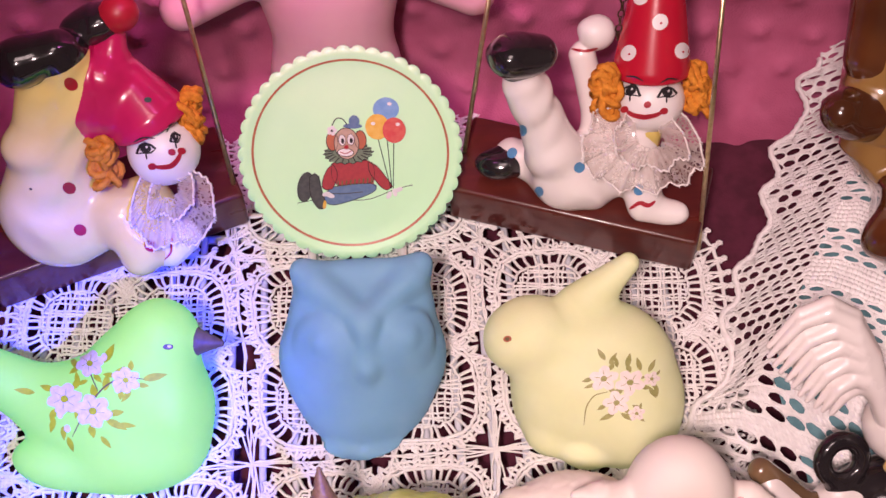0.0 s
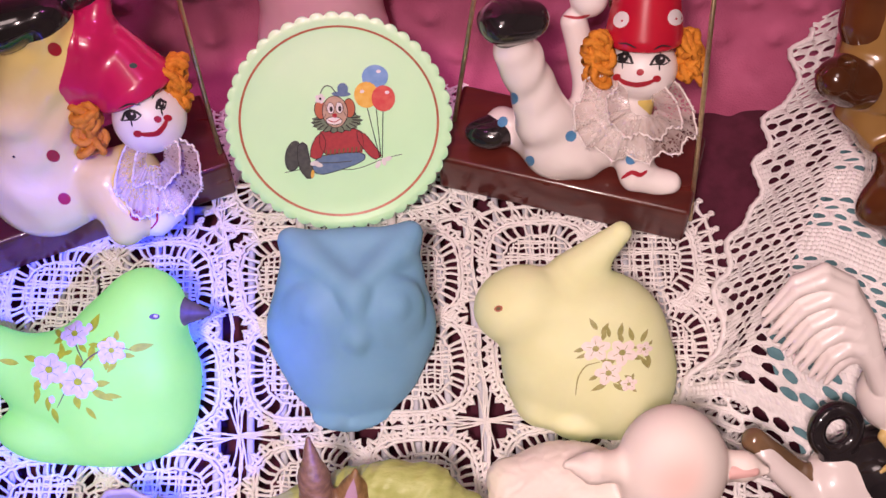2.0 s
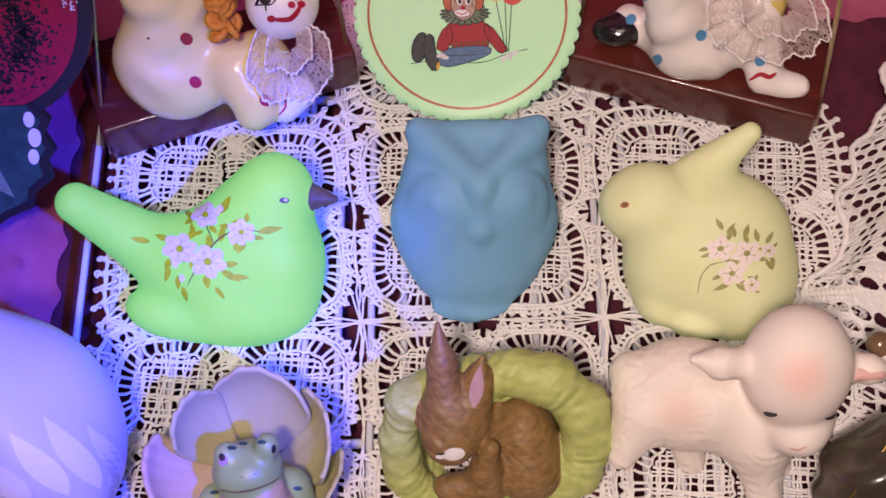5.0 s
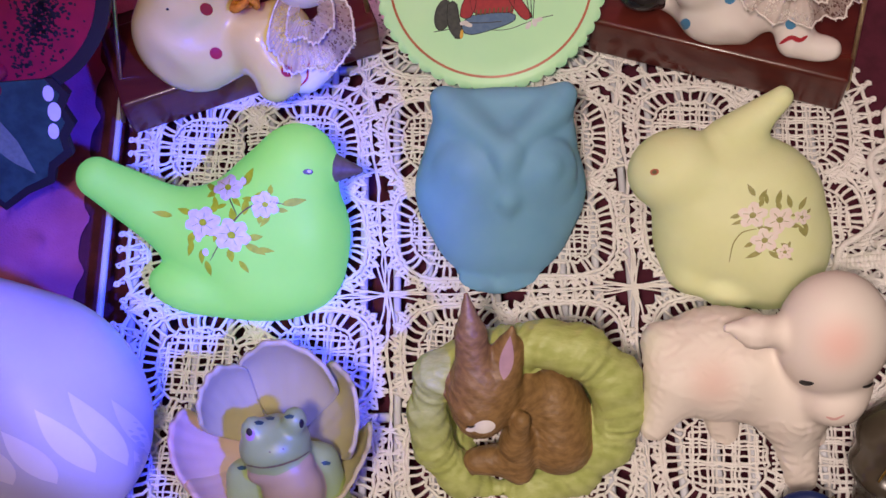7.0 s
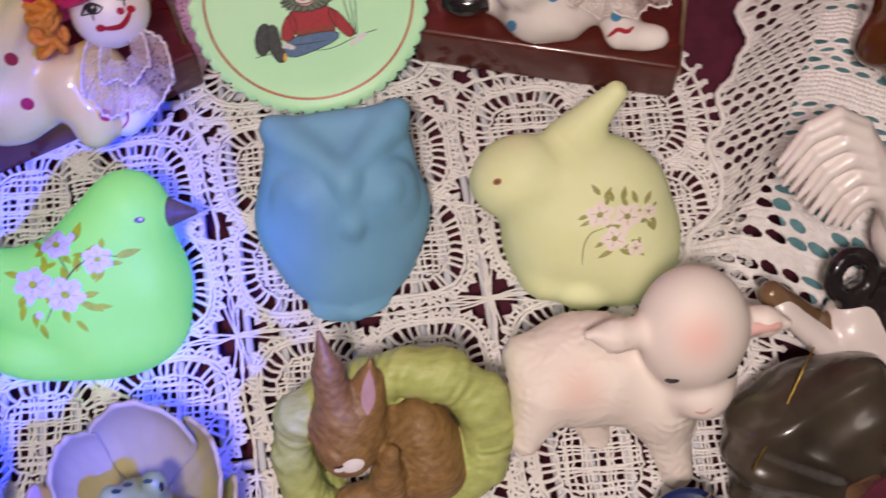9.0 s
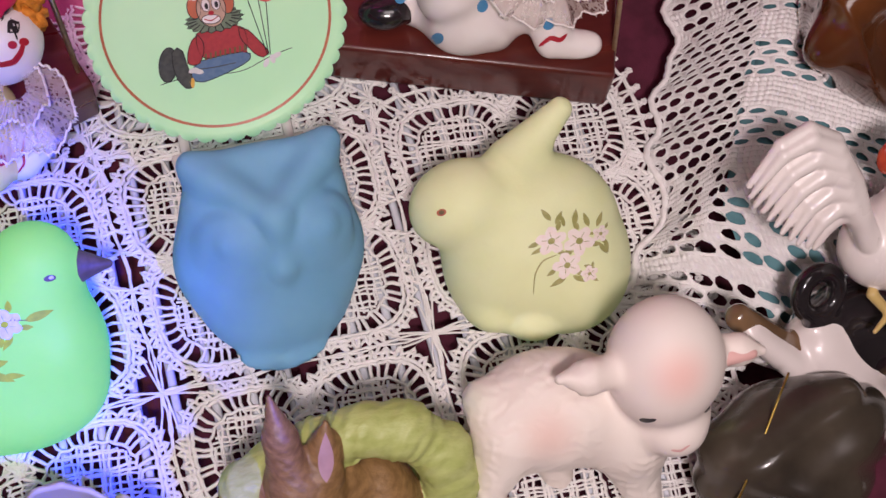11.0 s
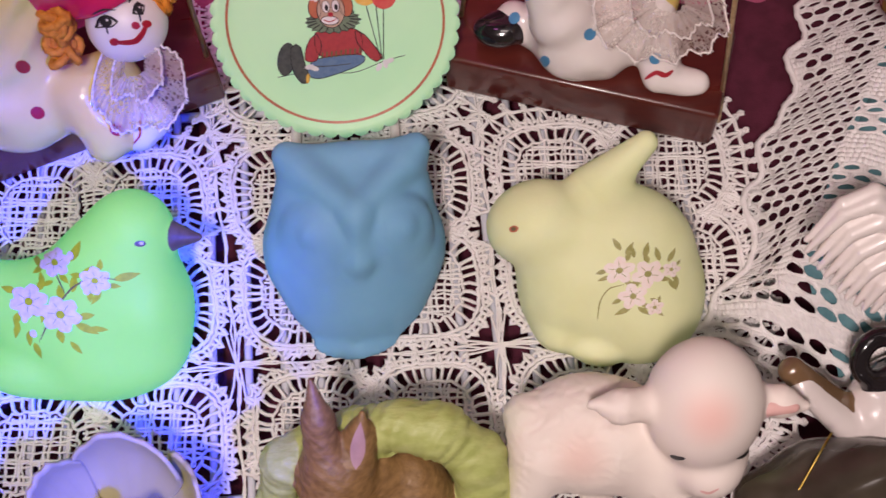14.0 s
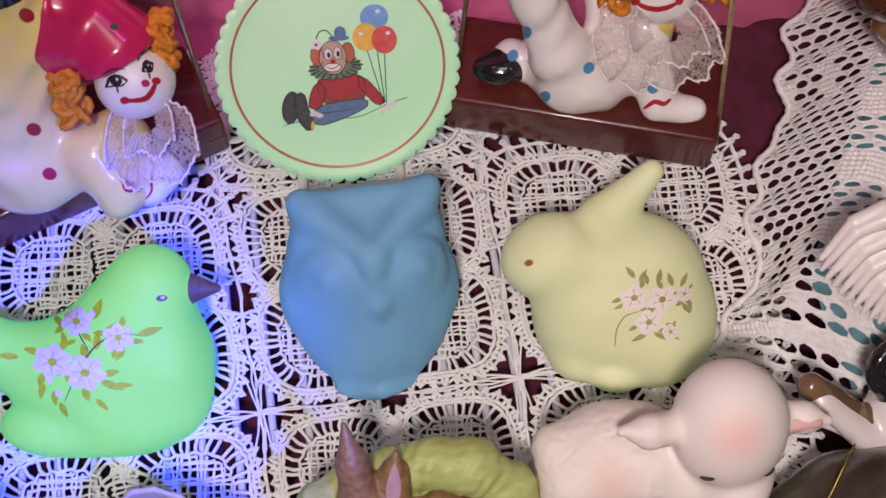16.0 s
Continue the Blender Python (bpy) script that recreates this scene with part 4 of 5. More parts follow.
outlined([Q(*p) for p in ((424, 238), (440, 244), (452, 262), (466, 284), (470, 292), (458, 300), (446, 292), (434, 274), (424, 258))], "sweater_red", Z + 0.00042)
for i in range(9):
    band(pic, [Q(360 + 8.5 * i, 286 - 0.6 * i), Q(362 + 8.5 * i, 274 - 0.5 * i)], 0.0007, "stem_paint", Z + 0.0005)
outlined([Q(386 + (47 + 4 * (-1) ** k) * math.cos(t), 216 + (22 + 3 * (-1) ** k) * math.sin(t)) for k, t in ((k, 2 * math.pi * k / 36) for k in range(36))], "ruff_green", Z + 0.00050)
for k in range(20):
    t = 2 * math.pi * k / 20
    band(pic, [Q(386 + 30 * math.cos(t), 214 + 12 * math.sin(t)), Q(386 + 45 * math.cos(t), 216 + 21 * math.sin(t))], 0.00045, "black_paint", Z + 0.0006)
for x in (356, 412):
    outlined(oval(Q(x, 190), 0.0026, 0.0044), "rim_paint", Z + 0.00062)
outlined(oval(Q(384, 196), 0.0056, 0.0074), "skin_tan", Z + 0.0007)
for x in (376, 393):
    outlined(oval(Q(x, 188), 0.0016, 0.0026), "white_paint", Z + 0.0008, 0.00022)
    flat(pic, oval(Q(x + 1, 190), 0.0007, 0.0013), "black_paint", Z + 0.0009)
outlined(oval(Q(381, 214), 0.0036, 0.0019, a=-6), "white_paint", Z + 0.0008, 0.0003)
band(pic, [Q(370, 212), Q(381, 218), Q(393, 211)], 0.0004, "red_paint", Z + 0.0009)
flat(pic, oval(Q(383, 203), 0.0011, 0.0010), "red_paint", Z + 0.0010)
flat(pic, oval(P2(-0.0158, 0.0338), 0.0042, 0.0012, a=-4), "pants_blue", Z + 0.0007)
flat(pic, oval(P2(-0.0150, 0.0360), 0.0024, 0.0028), "pants_blue", Z + 0.0008)
band(pic, [P2(-0.0180, 0.0340), P2(-0.0200, 0.0378), P2(-0.0232, 0.0380), P2(-0.0250, 0.0345)], 0.0004, "black_paint", Z + 0.0007)
for i in range(5):
    t = 2 * math.pi * i / 5
    flat(pic, oval(P2(-0.0252 + 0.0014 * math.cos(t), 0.0322 + 0.0014 * math.sin(t)), 0.0010, 0.0010, 10), "white_paint", Z + 0.0008)
flat(pic, oval(P2(-0.0252, 0.0322), 0.0006, 0.0006, 8), "black_paint", Z + 0.0009)
for x0, z0, x1, z1 in ((-0.0005, 0.0030, -0.0048, 0.0270), (0.0, 0.0030, -0.0008, 0.0270), (0.0006, 0.0030, 0.0022, 0.0260)):
    band(pic, [P2(x0, z0), P2(x1, z1)], 0.00035, "black_paint", Z + 0.0005)
flat(pic, oval(P2(-0.0005, 0.0408), 0.0058, 0.0054), "balloon_blue", Z + 0.0006)
flat(pic, oval(P2(-0.0048, 0.0328), 0.0054, 0.0060), "balloon_yellow", Z + 0.0007)
flat(pic, oval(P2(0.0026, 0.0308), 0.0052, 0.0060), "balloon_red", Z + 0.0008)
for x, z in ((-0.0066, 0.0345), (0.0044, 0.0335), (0.0012, 0.0432)):
    flat(pic, oval(P2(x, z), 0.0010, 0.0008), "white_paint", Z + 0.0009)
for c, a in (((-0.0015, 0.0000), 60), ((0.0012, 0.0012), 100), ((0.0030, 0.0024), 20), ((-0.0300, 0.0022), 10), ((-0.0282, 0.0014), -20)):
    flat(pic, oval(P2(*c), 0.0020, 0.0011, 12, a), "white_paint", Z + 0.0008)
flat(pic, oval(P2(-0.0312, -0.0030), 0.0008, 0.0022, 10, -10), "balloon_yellow", Z + 0.0005)
pic.build("painted_clown", "small painted seated figure holding three balloons", parent=plate)

stand = thing("plate_stand", "small clear plastic stand behind the plate", "stand")
surf("clear_plastic", (0.72, 0.66, 0.64), (0.66, 0.60, 0.58), 60, 0.25, coat=0.4)
v, f = block((-0.032, 0.0865, 0), Vector((1, 0, 0)), Vector((0, 1, 0)), 0.054, 0.012, 0.001, 0.0055, 0.001)
Shape().add(v, f, "clear_plastic").build("ledge", parent=stand)
for x in (-0.026, 0.016):
    v, f = tube([(x, 0.096, 0.004), (x, 0.122, 0.006), (x, 0.150, 0.050)], 0.0022, 8)
    Shape().add(v, f, "clear_plastic").build("prop", parent=stand)


# ---- clowns on their swing bases ----
def curls(sh, fig, c, n, spread, y):
    """A bunch of tight yarn curls."""
    for i in range(n):
        a = random.random() * 6.283
        q = np.array(c) + np.array([spread[0] * (random.random() * 2 - 1), y + 0.004 * (random.random() * 2 - 1), spread[1] * (random.random() * 2 - 1)])
        ax = np.random.randn(3)
        ax /= np.linalg.norm(ax)
        e1 = np.cross(ax, (0.3, 0.5, 0.8))
        e1 /= np.linalg.norm(e1)
        e2 = np.cross(ax, e1)
        p = [q + 0.0036 * (math.cos(t) * e1 + math.sin(t) * e2) for t in np.linspace(a, a + 6.283, 11)[:-1]]
        v, f = tube(fig.out(p), 0.00175, 6, True)
        sh.add(v, f, "orange_curl")


def ruff(sh, fig, c, r0, r1, drop, waves, tilt, squash=0.7):
    """A gathered lace collar."""
    def fn(u, v):
        t = 2 * math.pi * u
        r = r0 + (r1 - r0) * v
        w = math.sin(waves * t) * 0.0035 * v + 0.0012 * math.sin(31 * t) * v
        p = np.array((r * math.cos(t), w - 0.004 * v + 0.022 * max(0.0, math.sin(t)), r * squash * math.sin(t) - drop * v))
        return tuple(fig.out([np.array(c) + np.array(Euler((radians(tilt[0]), radians(tilt[1]), 0)).to_matrix()) @ p])[0])
    v, f = sheet(fn, 120, 9)
    sh.add(v, f, "lace")
    rim, f = tube([fn(i / 120, 1.0) for i in range(120)], 0.0005, 5, True)
    sh.add(rim, f, "matte_white")
    for i in range(0, 120, 2):
        p, q = np.array(fn(i / 120, 0.97)), np.array(fn(i / 120, 1.06))
        a, f = tube([p, (p + q) / 2, q], 0.00025, 4)
        sh.add(a, f, "matte_white")


def face(fig, nose, s, eyes, brows, mouth):
    """Painted eyes, brows, nose and mouth; all offsets in millimetres from the tip of the nose."""
    at = lambda x, z: (nose[0] + 0.001 * s * x, nose[1] + 0.001 * s * z)
    for (x, z), w, tip, low in eyes:
        # almond outline, iris, lash line and the painted line through the eye
        top = [at(x - w / 2, z + tip), at(x - 0.25 * w, z + 2.1), at(x + 0.05 * w, z + 2.7), at(x + 0.3 * w, z + 1.6), at(x + w / 2, z + low)]
        under = [at(x - w / 2, z + tip), at(x - 0.2 * w, z - 1.7), at(x + 0.2 * w, z - 2.2), at(x + w / 2, z + low)]
        fig.stroke(top, 0.0011 * s, "black_paint", 0.0005, taper=False)
        fig.stroke(under, 0.0007 * s, "black_paint", 0.0005)
        fig.disc(at(x, z + 0.2), 0.00027 * w * s, 0.0021 * s, "black_paint", lift=0.0006)
        fig.disc(at(x + 0.06 * w, z + 0.9), 0.00006 * w * s, 0.0006 * s, "white_paint", lift=0.0008)
        fig.stroke([at(x, z + 2.2), at(x, z + 3.6)], 0.0005 * s, "black_paint", 0.0005)
        fig.stroke([at(x - 0.3, z - 1.8), at(x - 0.2, z - 5.0)], 0.0007 * s, "black_paint", 0.0005)
    for line in brows:
        fig.stroke([at(*p) for p in line], 0.0008 * s, "black_paint", 0.0005)
    fig.disc(at(0, 0), 0.0016 * s, 0.0016 * s, "red_paint", lift=0.0007)
    fig.stroke([at(*p) for p in mouth], 0.0023 * s, "red_paint", 0.0005)
    fig.stroke([at(p[0], p[1] - 0.1) for p in mouth[1:-1]], 0.0004 * s, "apple_red", 0.0008)
    for p in (mouth[0], mouth[-1]):
        fig.disc(at(*p), 0.0018 * s, 0.0016 * s, "red_paint", lift=0.0007)


def sleeve(p, x, z):
    """Soft creases in a clown's suit, away from the head."""
    bare = (p[:, 0] > x) & (p[:, 2] > z)
    c = np.sin(p[:, 2] * 300 + 3.0 * np.sin(p[:, 0] * 110 + p[:, 1] * 70)) * (0.5 + 0.5 * np.sin(p[:, 0] * 140 - p[:, 2] * 60))
    return np.where(bare, 0.0, 0.0007 * c)


def dress(body, fig, hair, collars):
    """Yarn hair at both sides of the head and lace collars round the neck, as parts of a clown."""
    for (x, z), spread, y in hair:
        sh = Shape()
        curls(sh, fig, (x, 0, z), 34, spread, y)
        sh.build("hair", "looped orange yarn hair", parent=body)
    for collar in collars:
        sh = Shape()
        ruff(sh, fig, *collar)
        sh.build("lace_collar", "sheer gathered lace collar", parent=body)


C = "clay_white"
clown = Figurine((0.1, 0.127, 0.048), 28, [
    cap((0.0290, -0.004, 0.0370), (0.0325, 0.004, 0.092), 0.0172, 0.0085, "red_glaze"),
    ell((0.0290, -0.006, 0.0150), (0.0420, 0.0460, 0.0205), None, 0.0015, sub=True),
    ell((-0.004, 0.0, -0.016), (0.0185, 0.016, 0.0155), C),
    cap((-0.009, -0.004, -0.010), (-0.0275, -0.016, 0.034), 0.0115, 0.0098, C, 0.012),
    ell((-0.0155, -0.008, 0.000), (0.0120, 0.0125, 0.0085), C, 0.006, rot=(0, -20, 0)),
    cap((0.008, 0.002, -0.012), (0.0215, 0.002, 0.008), 0.0135, 0.0115, C, 0.012),
    cap((0.0225, -0.006, 0.004), (0.0265, -0.011, -0.023), 0.0085, 0.0085, C, 0.008),
    cap((0.0255, -0.014, -0.030), (0.0420, -0.016, -0.034), 0.0066, 0.0052, C, 0.004),
    cap((-0.013, 0.010, -0.012), (-0.030, 0.012, -0.006), 0.0100, 0.0085, C, 0.008),
    ell((-0.0365, 0.008, -0.0085), (0.0120, 0.0085, 0.0070), "black_glaze", 0.0015, rot=(0, 8, 0)),
    ell((-0.0250, -0.018, 0.0480), (0.0112, 0.0110, 0.0082), "black_glaze", 0.0015),
    ell((-0.0340, -0.020, 0.0478), (0.0100, 0.0125, 0.0090), "black_glaze", 0.006),
    cap((0.008, 0.006, 0.008), (0.0000, 0.006, 0.044), 0.0065, 0.0058, C, 0.008),
    ell((0.0060, 0.005, 0.0535), (0.0082, 0.0075, 0.0080), "matte_white", 0.002),
    ell((0.0285, -0.006, 0.0220), (0.0152, 0.0140, 0.0142), "matte_white", 0.002),
    cap((0.0268, -0.005, 0.009), (0.0250, -0.003, 0.003), 0.0085, 0.0095, "yellow_glaze", 0.001),
    ell((0.0350, 0.006, 0.104), (0.0085, 0.0085, 0.0085), "matte_white", 0.002),
], 0.0008, floor=0.0256, slide=0.3, wobble=lambda p: sleeve(p, 0.012, 0.002))
for c in ((-0.0005, -0.011), (-0.019, -0.0222), (0.0264, -0.0240), (-0.0257, 0.0086), (-0.0324, -0.0017)):
    clown.disc(c, 0.0024, 0.0027, "blue_paint")
for c in ((0.0195, 0.0425), (0.0325, 0.0555), (0.0460, 0.0645), (0.0425, 0.0420), (0.0240, 0.068), (0.0350, 0.080)):
    clown.disc(c, 0.0034, 0.0038, "white_paint").disc((c[0] + 0.0004, c[1] - 0.0006), 0.0005, 0.0005, "red_glaze", lift=0.0005)
clown.stroke([(0.0225, -0.0335), (0.027, -0.0300), (0.031, -0.0325), (0.034, -0.0300)], 0.0022, "red_paint")
clown.stroke([(-0.0060, 0.0475), (0.000, 0.0455), (0.0060, 0.0465)], 0.0014, "red_paint")
face(clown, (0.0286, 0.0175), 1.0, (((-7.5, 7.2), 8.4, 0.6, -3.0), ((8.4, 5.2), 8.4, -2.2, -0.6)),
     (((-9.8, 14.1), (-6.0, 13.6), (-2.1, 10.9)), ((5.0, 9.6), (8.6, 11.8), (12.6, 10.9))), ((-10.0, -1.4), (-6.4, -4.4), (-1.4, -6.0), (3.6, -5.4), (7.3, -3.5)))
made = clown.build("clown_figurine", "white ceramic clown with blue dots, red polka-dot hat and orange curls", "clown figurine", group="clowns on swing bases")
dress(made, clown, (((0.0085, 0.0310), (0.0032, 0.0095), -0.010), ((0.0490, 0.0270), (0.0030, 0.0090), -0.008)),
      (((0.0230, -0.024, 0.0130), 0.008, 0.0265, 0.005, 11, (0, 8), 0.66), ((0.0255, -0.028, 0.0150), 0.006, 0.0160, 0.002, 7, (0, 8), 0.60)))

K = "clay_cream"
clown2 = Figurine((-0.1, 0.115, 0.055), 28, [
    cap((0.0120, -0.002, 0.0310), (-0.0010, 0.004, 0.0530), 0.0178, 0.0105, "pink_red_glaze"),
    cap((-0.0035, -0.004, 0.0500), (-0.0065, -0.003, 0.0370), 0.0100, 0.0125, "pink_red_glaze", 0.004),
    cap((-0.0010, 0.002, 0.058), (0.0030, 0.004, 0.0725), 0.0075, 0.0046, "pink_red_glaze", 0.004),
    ell((0.0190, -0.006, 0.0112), (0.0420, 0.0460, 0.0185), None, 0.0015, rot=(0, -22, 0), sub=True),
    ell((-0.040, 0.004, -0.014), (0.0200, 0.017, 0.0210), K),
    cap((-0.042, 0.002, -0.006), (-0.0300, -0.002, 0.046), 0.0160, 0.0115, K, 0.012),
    ell((-0.038, -0.004, 0.020), (0.0140, 0.0130, 0.0085), K, 0.006, rot=(0, 16, 0)),
    cap((-0.026, -0.002, 0.004), (-0.0170, -0.006, 0.056), 0.0105, 0.0090, K, 0.008),
    ell((-0.0350, -0.009, 0.0605), (0.0115, 0.0125, 0.0104), "black_glaze", 0.0015, rot=(0, -16, 0)),
    ell((-0.0210, -0.007, 0.0645), (0.0120, 0.0110, 0.0084), "black_glaze", 0.007, rot=(0, -16, 0)),
    ell((-0.0060, 0.006, 0.0745), (0.0150, 0.0110, 0.0080), "black_glaze", 0.0015, rot=(0, -14, 0)),
    cap((-0.030, 0.0, -0.022), (0.004, 0.002, -0.010), 0.0145, 0.0125, K, 0.012),
    cap((-0.004, -0.008, -0.014), (0.002, -0.012, -0.030), 0.0115, 0.0112, K, 0.008),
    cap((0.0140, -0.010, -0.0320), (0.0200, -0.008, -0.0260), 0.0072, 0.0078, "matte_white", 0.003),
    ell((0.0170, -0.006, 0.0168), (0.0156, 0.0145, 0.0155), "matte_white", 0.002, rot=(0, -20, 0)),
    ell((0.0058, 0.003, 0.0785), (0.0082, 0.0080, 0.0080), "red_paint", 0.001),
], 0.0008, slide=0.3, wobble=lambda p: sleeve(p, -0.006, 0.000))
for c in ((-0.0268, -0.0006), (-0.0257, -0.0213), (0.0035, -0.0310), (-0.0175, 0.0470)):
    clown2.disc(c, 0.0027, 0.0029, "red_paint")
clown2.disc((-0.0430, 0.0000), 0.0006, 0.0006, "black_paint").disc((0.0125, 0.0385), 0.0016, 0.0013, "holly_green")
clown2.stroke([(0.0085, -0.0385), (0.0120, -0.0350), (0.0125, -0.0300), (0.0145, -0.0250)], 0.0010, "red_paint")
face(clown2, (0.0189, 0.0135), 1.0, (((-10.6, 2.2), 8.4, -2.0, -0.2), ((2.4, 6.6), 4.6, -1.8, 1.2)),
     (((-15.2, 5.6), (-10.8, 7.6), (-6.0, 7.0)), ((-0.9, 9.6), (0.6, 12.4), (3.0, 14.0))), ((-9.1, -6.2), (-5.4, -6.9), (-1.1, -6.7), (2.0, -3.6), (4.2, 0.4)))
made = clown2.build("clown_figurine", "cream ceramic clown with red dots, pink pointed hat and orange curls", "clown figurine", group="clowns on swing bases")
dress(made, clown2, (((-0.0080, 0.0170), (0.0030, 0.0095), -0.010), ((0.0290, 0.0320), (0.0028, 0.0095), -0.002)),
      (((0.0175, -0.020, 0.0055), 0.006, 0.0185, 0.009, 6, (0, -14), 0.85), ((0.0195, -0.023, 0.0075), 0.004, 0.0105, 0.003, 5, (0, -16), 0.70)))


def swing_base(label, corner, ang, length, depth, rods):
    t = thing("swing_base", label, "figurine base", group="swing bases")
    u = Vector((math.cos(radians(ang)), math.sin(radians(ang)), 0))
    w = Vector((-u.y, u.x, 0))
    if w.y < 0:
        w = -w
    v, f = block(Vector(corner), u, w, length, depth, 0.0012, 0.0255, 0.0022)
    Shape().add(v, f, "brown_lacquer").build("plinth", parent=t)
    for a, b in rods:
        v, f = tube([a, Vector(a).lerp(Vector(b), 0.5), b], 0.0011, 8)
        Shape().add(v, f, "brass").build("rod", "thin brass rod", parent=t)
    return t


swing_base("glossy dark red-brown block base with brass rods", (0.149, 0.085, 0), 161, 0.116, 0.044,
           (((0.1535, 0.094, 0.006), (0.1465, 0.126, 0.156)), ((0.046, 0.140, 0.012), (0.063, 0.172, 0.130))))
swing_base("glossy dark red-brown block base with brass rods", (-0.169, 0.086, 0), 19.3, 0.120, 0.044,
           (((-0.1733, 0.0905, 0.0060), (-0.1587, 0.1589, 0.1259)), ((-0.0604, 0.1320, 0.0240), (-0.0712, 0.1712, 0.1541))))

# chain hanging by the raised hand
chain = thing("hanging_chain", "fine dark bronze chain beside the clown's hat", "chain")
for i in range(16):
    z = 0.098 + 0.0034 * i
    c = Vector((0.1135 + 0.0003 * i, 0.148 + 0.0011 * i, z))
    a = Vector((1, 0, 0)) if i % 2 else Vector((0, 1, 0))
    p = [c + a * 0.0013 * math.cos(t) + Vector((0, 0, 1)) * 0.0024 * math.sin(t) for t in (2 * math.pi * k / 10 for k in range(10))]
    v, f = tube(p, 0.00045, 5, True)
    Shape().add(v, f, "chain_bronze").build("link", parent=chain)

# doll behind the plate
doll = Figurine((-0.011, 0.196, 0.03), 8, [
    ell((0.0, 0.0, -0.01), (0.0325, 0.020, 0.052), "pink_vinyl"),
    ell((0.0, 0.0, 0.050), (0.0325, 0.020, 0.040), "pink_vinyl", 0.015),
    cap((-0.030, -0.002, 0.066), (-0.066, -0.012, 0.050), 0.013, 0.010, "pink_vinyl", 0.01),
    cap((0.030, -0.002, 0.066), (0.066, -0.012, 0.050), 0.013, 0.010, "pink_vinyl", 0.01),
    ell((0.0, 0.0, 0.130), (0.034, 0.030, 0.036), "pink_vinyl", 0.01),
], 0.0018, floor=-0.019, slide=0.0)
doll.build("doll", "pink vinyl doll standing against the plush backdrop", "doll")


# ---- hare in its ring ----
def leafy(p):
    """Faint overlapping leaf marks on the nest and combed fur on the hare."""
    a = np.arctan2(p[:, 2] + 0.008, p[:, 0])
    nest = (p[:, 0] / 0.029) ** 2 + ((p[:, 2] + 0.008) / 0.026) ** 2 > 1
    nest &= ~((np.abs(p[:, 0] + 0.0155) < 0.0145) & (p[:, 2] > 0.012) & (p[:, 1] < -0.003))
    marks = 0.00045 * np.sin(a * 34 + p[:, 1] * 260 + 3 * np.sin(a * 7)) * np.sin(p[:, 1] * 420 + a * 11) + 0.0005 * np.sin(a * 9 + 1.0)
    fur = 0.00010 * np.sin(p[:, 0] * 900 + p[:, 2] * 1300 + 3.0 * np.sin(p[:, 0] * 260 + p[:, 2] * 180))
    return np.where(nest, marks, fur)


M, F = "moss_glaze", "hare_fur"
hare_prims = [cap((-0.010, 0.026, -0.008), (0.010, 0.026, -0.012), 0.0260, 0.0270, M),
              ell((-0.002, 0.000, -0.007), (0.0330, 0.038, 0.0300), None, 0.004, sub=True)]
rim = [(-0.0145, -0.0440, 0.0050), (-0.0270, -0.0370, 0.0078), (-0.0375, -0.0220, 0.0078), (-0.0395, -0.0020, 0.0072), (-0.0355, 0.0130, 0.0078), (-0.0240, 0.0210, 0.0080), (-0.0100, 0.0240, 0.0085),
       (0.0060, 0.0262, 0.0092), (0.0210, 0.0215, 0.0096), (0.0320, 0.0095, 0.0099), (0.0350, -0.0060, 0.0098), (0.0300, -0.0220, 0.0096), (0.0180, -0.0350, 0.0092), (0.0020, -0.0425, 0.0080), (-0.0090, -0.0440, 0.0052)]
for (x0, z0, r0), (x1, z1, r1) in zip(rim, rim[1:]):
    back = [0.010 * max(0.0, 1 - abs(x + 0.017) / 0.014) if z > 0 else 0.0 for x, z in ((x0, z0), (x1, z1))]
    hare_prims.append(cap((x0, back[0] - 0.002, z0), (x1, back[1] - 0.002, z1), r0, r1, M, 0.003))
hare_prims += [ell((0.0105, 0.000, -0.0090), (0.0140, 0.0150, 0.0235), F, 0.0015, rot=(0, -8, 0)),
               ell((0.0110, -0.007, -0.0215), (0.0125, 0.0110, 0.0125), F, 0.004),
               ell((-0.0040, -0.003, 0.0030), (0.0110, 0.0110, 0.0125), F, 0.005),
               ell((-0.0168, -0.009, 0.0040), (0.0143, 0.0130, 0.0152), F, 0.003),
               ell((-0.0190, -0.016, -0.0085), (0.0088, 0.0076, 0.0080), F, 0.005),
               cap((-0.0033, -0.018, -0.0105), (-0.0060, -0.015, -0.0220), 0.0034, 0.0048, F, 0.002),
               cap((-0.0052, -0.013, -0.0200), (-0.0045, -0.013, -0.0340), 0.0068, 0.0058, F, 0.003),
               cap((-0.0110, -0.011, -0.0285), (-0.0205, -0.011, -0.0290), 0.0068, 0.0055, F, 0.003),
               cap((-0.0200, -0.010, 0.0130), (-0.0213, -0.008, 0.0310), 0.0080, 0.0054, F, 0.004),
               cap((-0.0213, -0.008, 0.0310), (-0.0224, -0.005, 0.0480), 0.0054, 0.0010, F, 0.003),
               cap((-0.0090, -0.011, 0.0120), (-0.0076, -0.008, 0.0235), 0.0064, 0.0052, F, 0.003),
               cap((-0.0076, -0.008, 0.0235), (-0.0060, -0.007, 0.0325), 0.0052, 0.0010, F, 0.002)]
hare = Figurine((0.004, -0.058, 0.032), 34, hare_prims, 0.0007, wobble=leafy, slide="view")
hare.leaf((-0.0096, 0.0080), 0.0210, 0.0052, 82, "ear_pink", 0.0004)
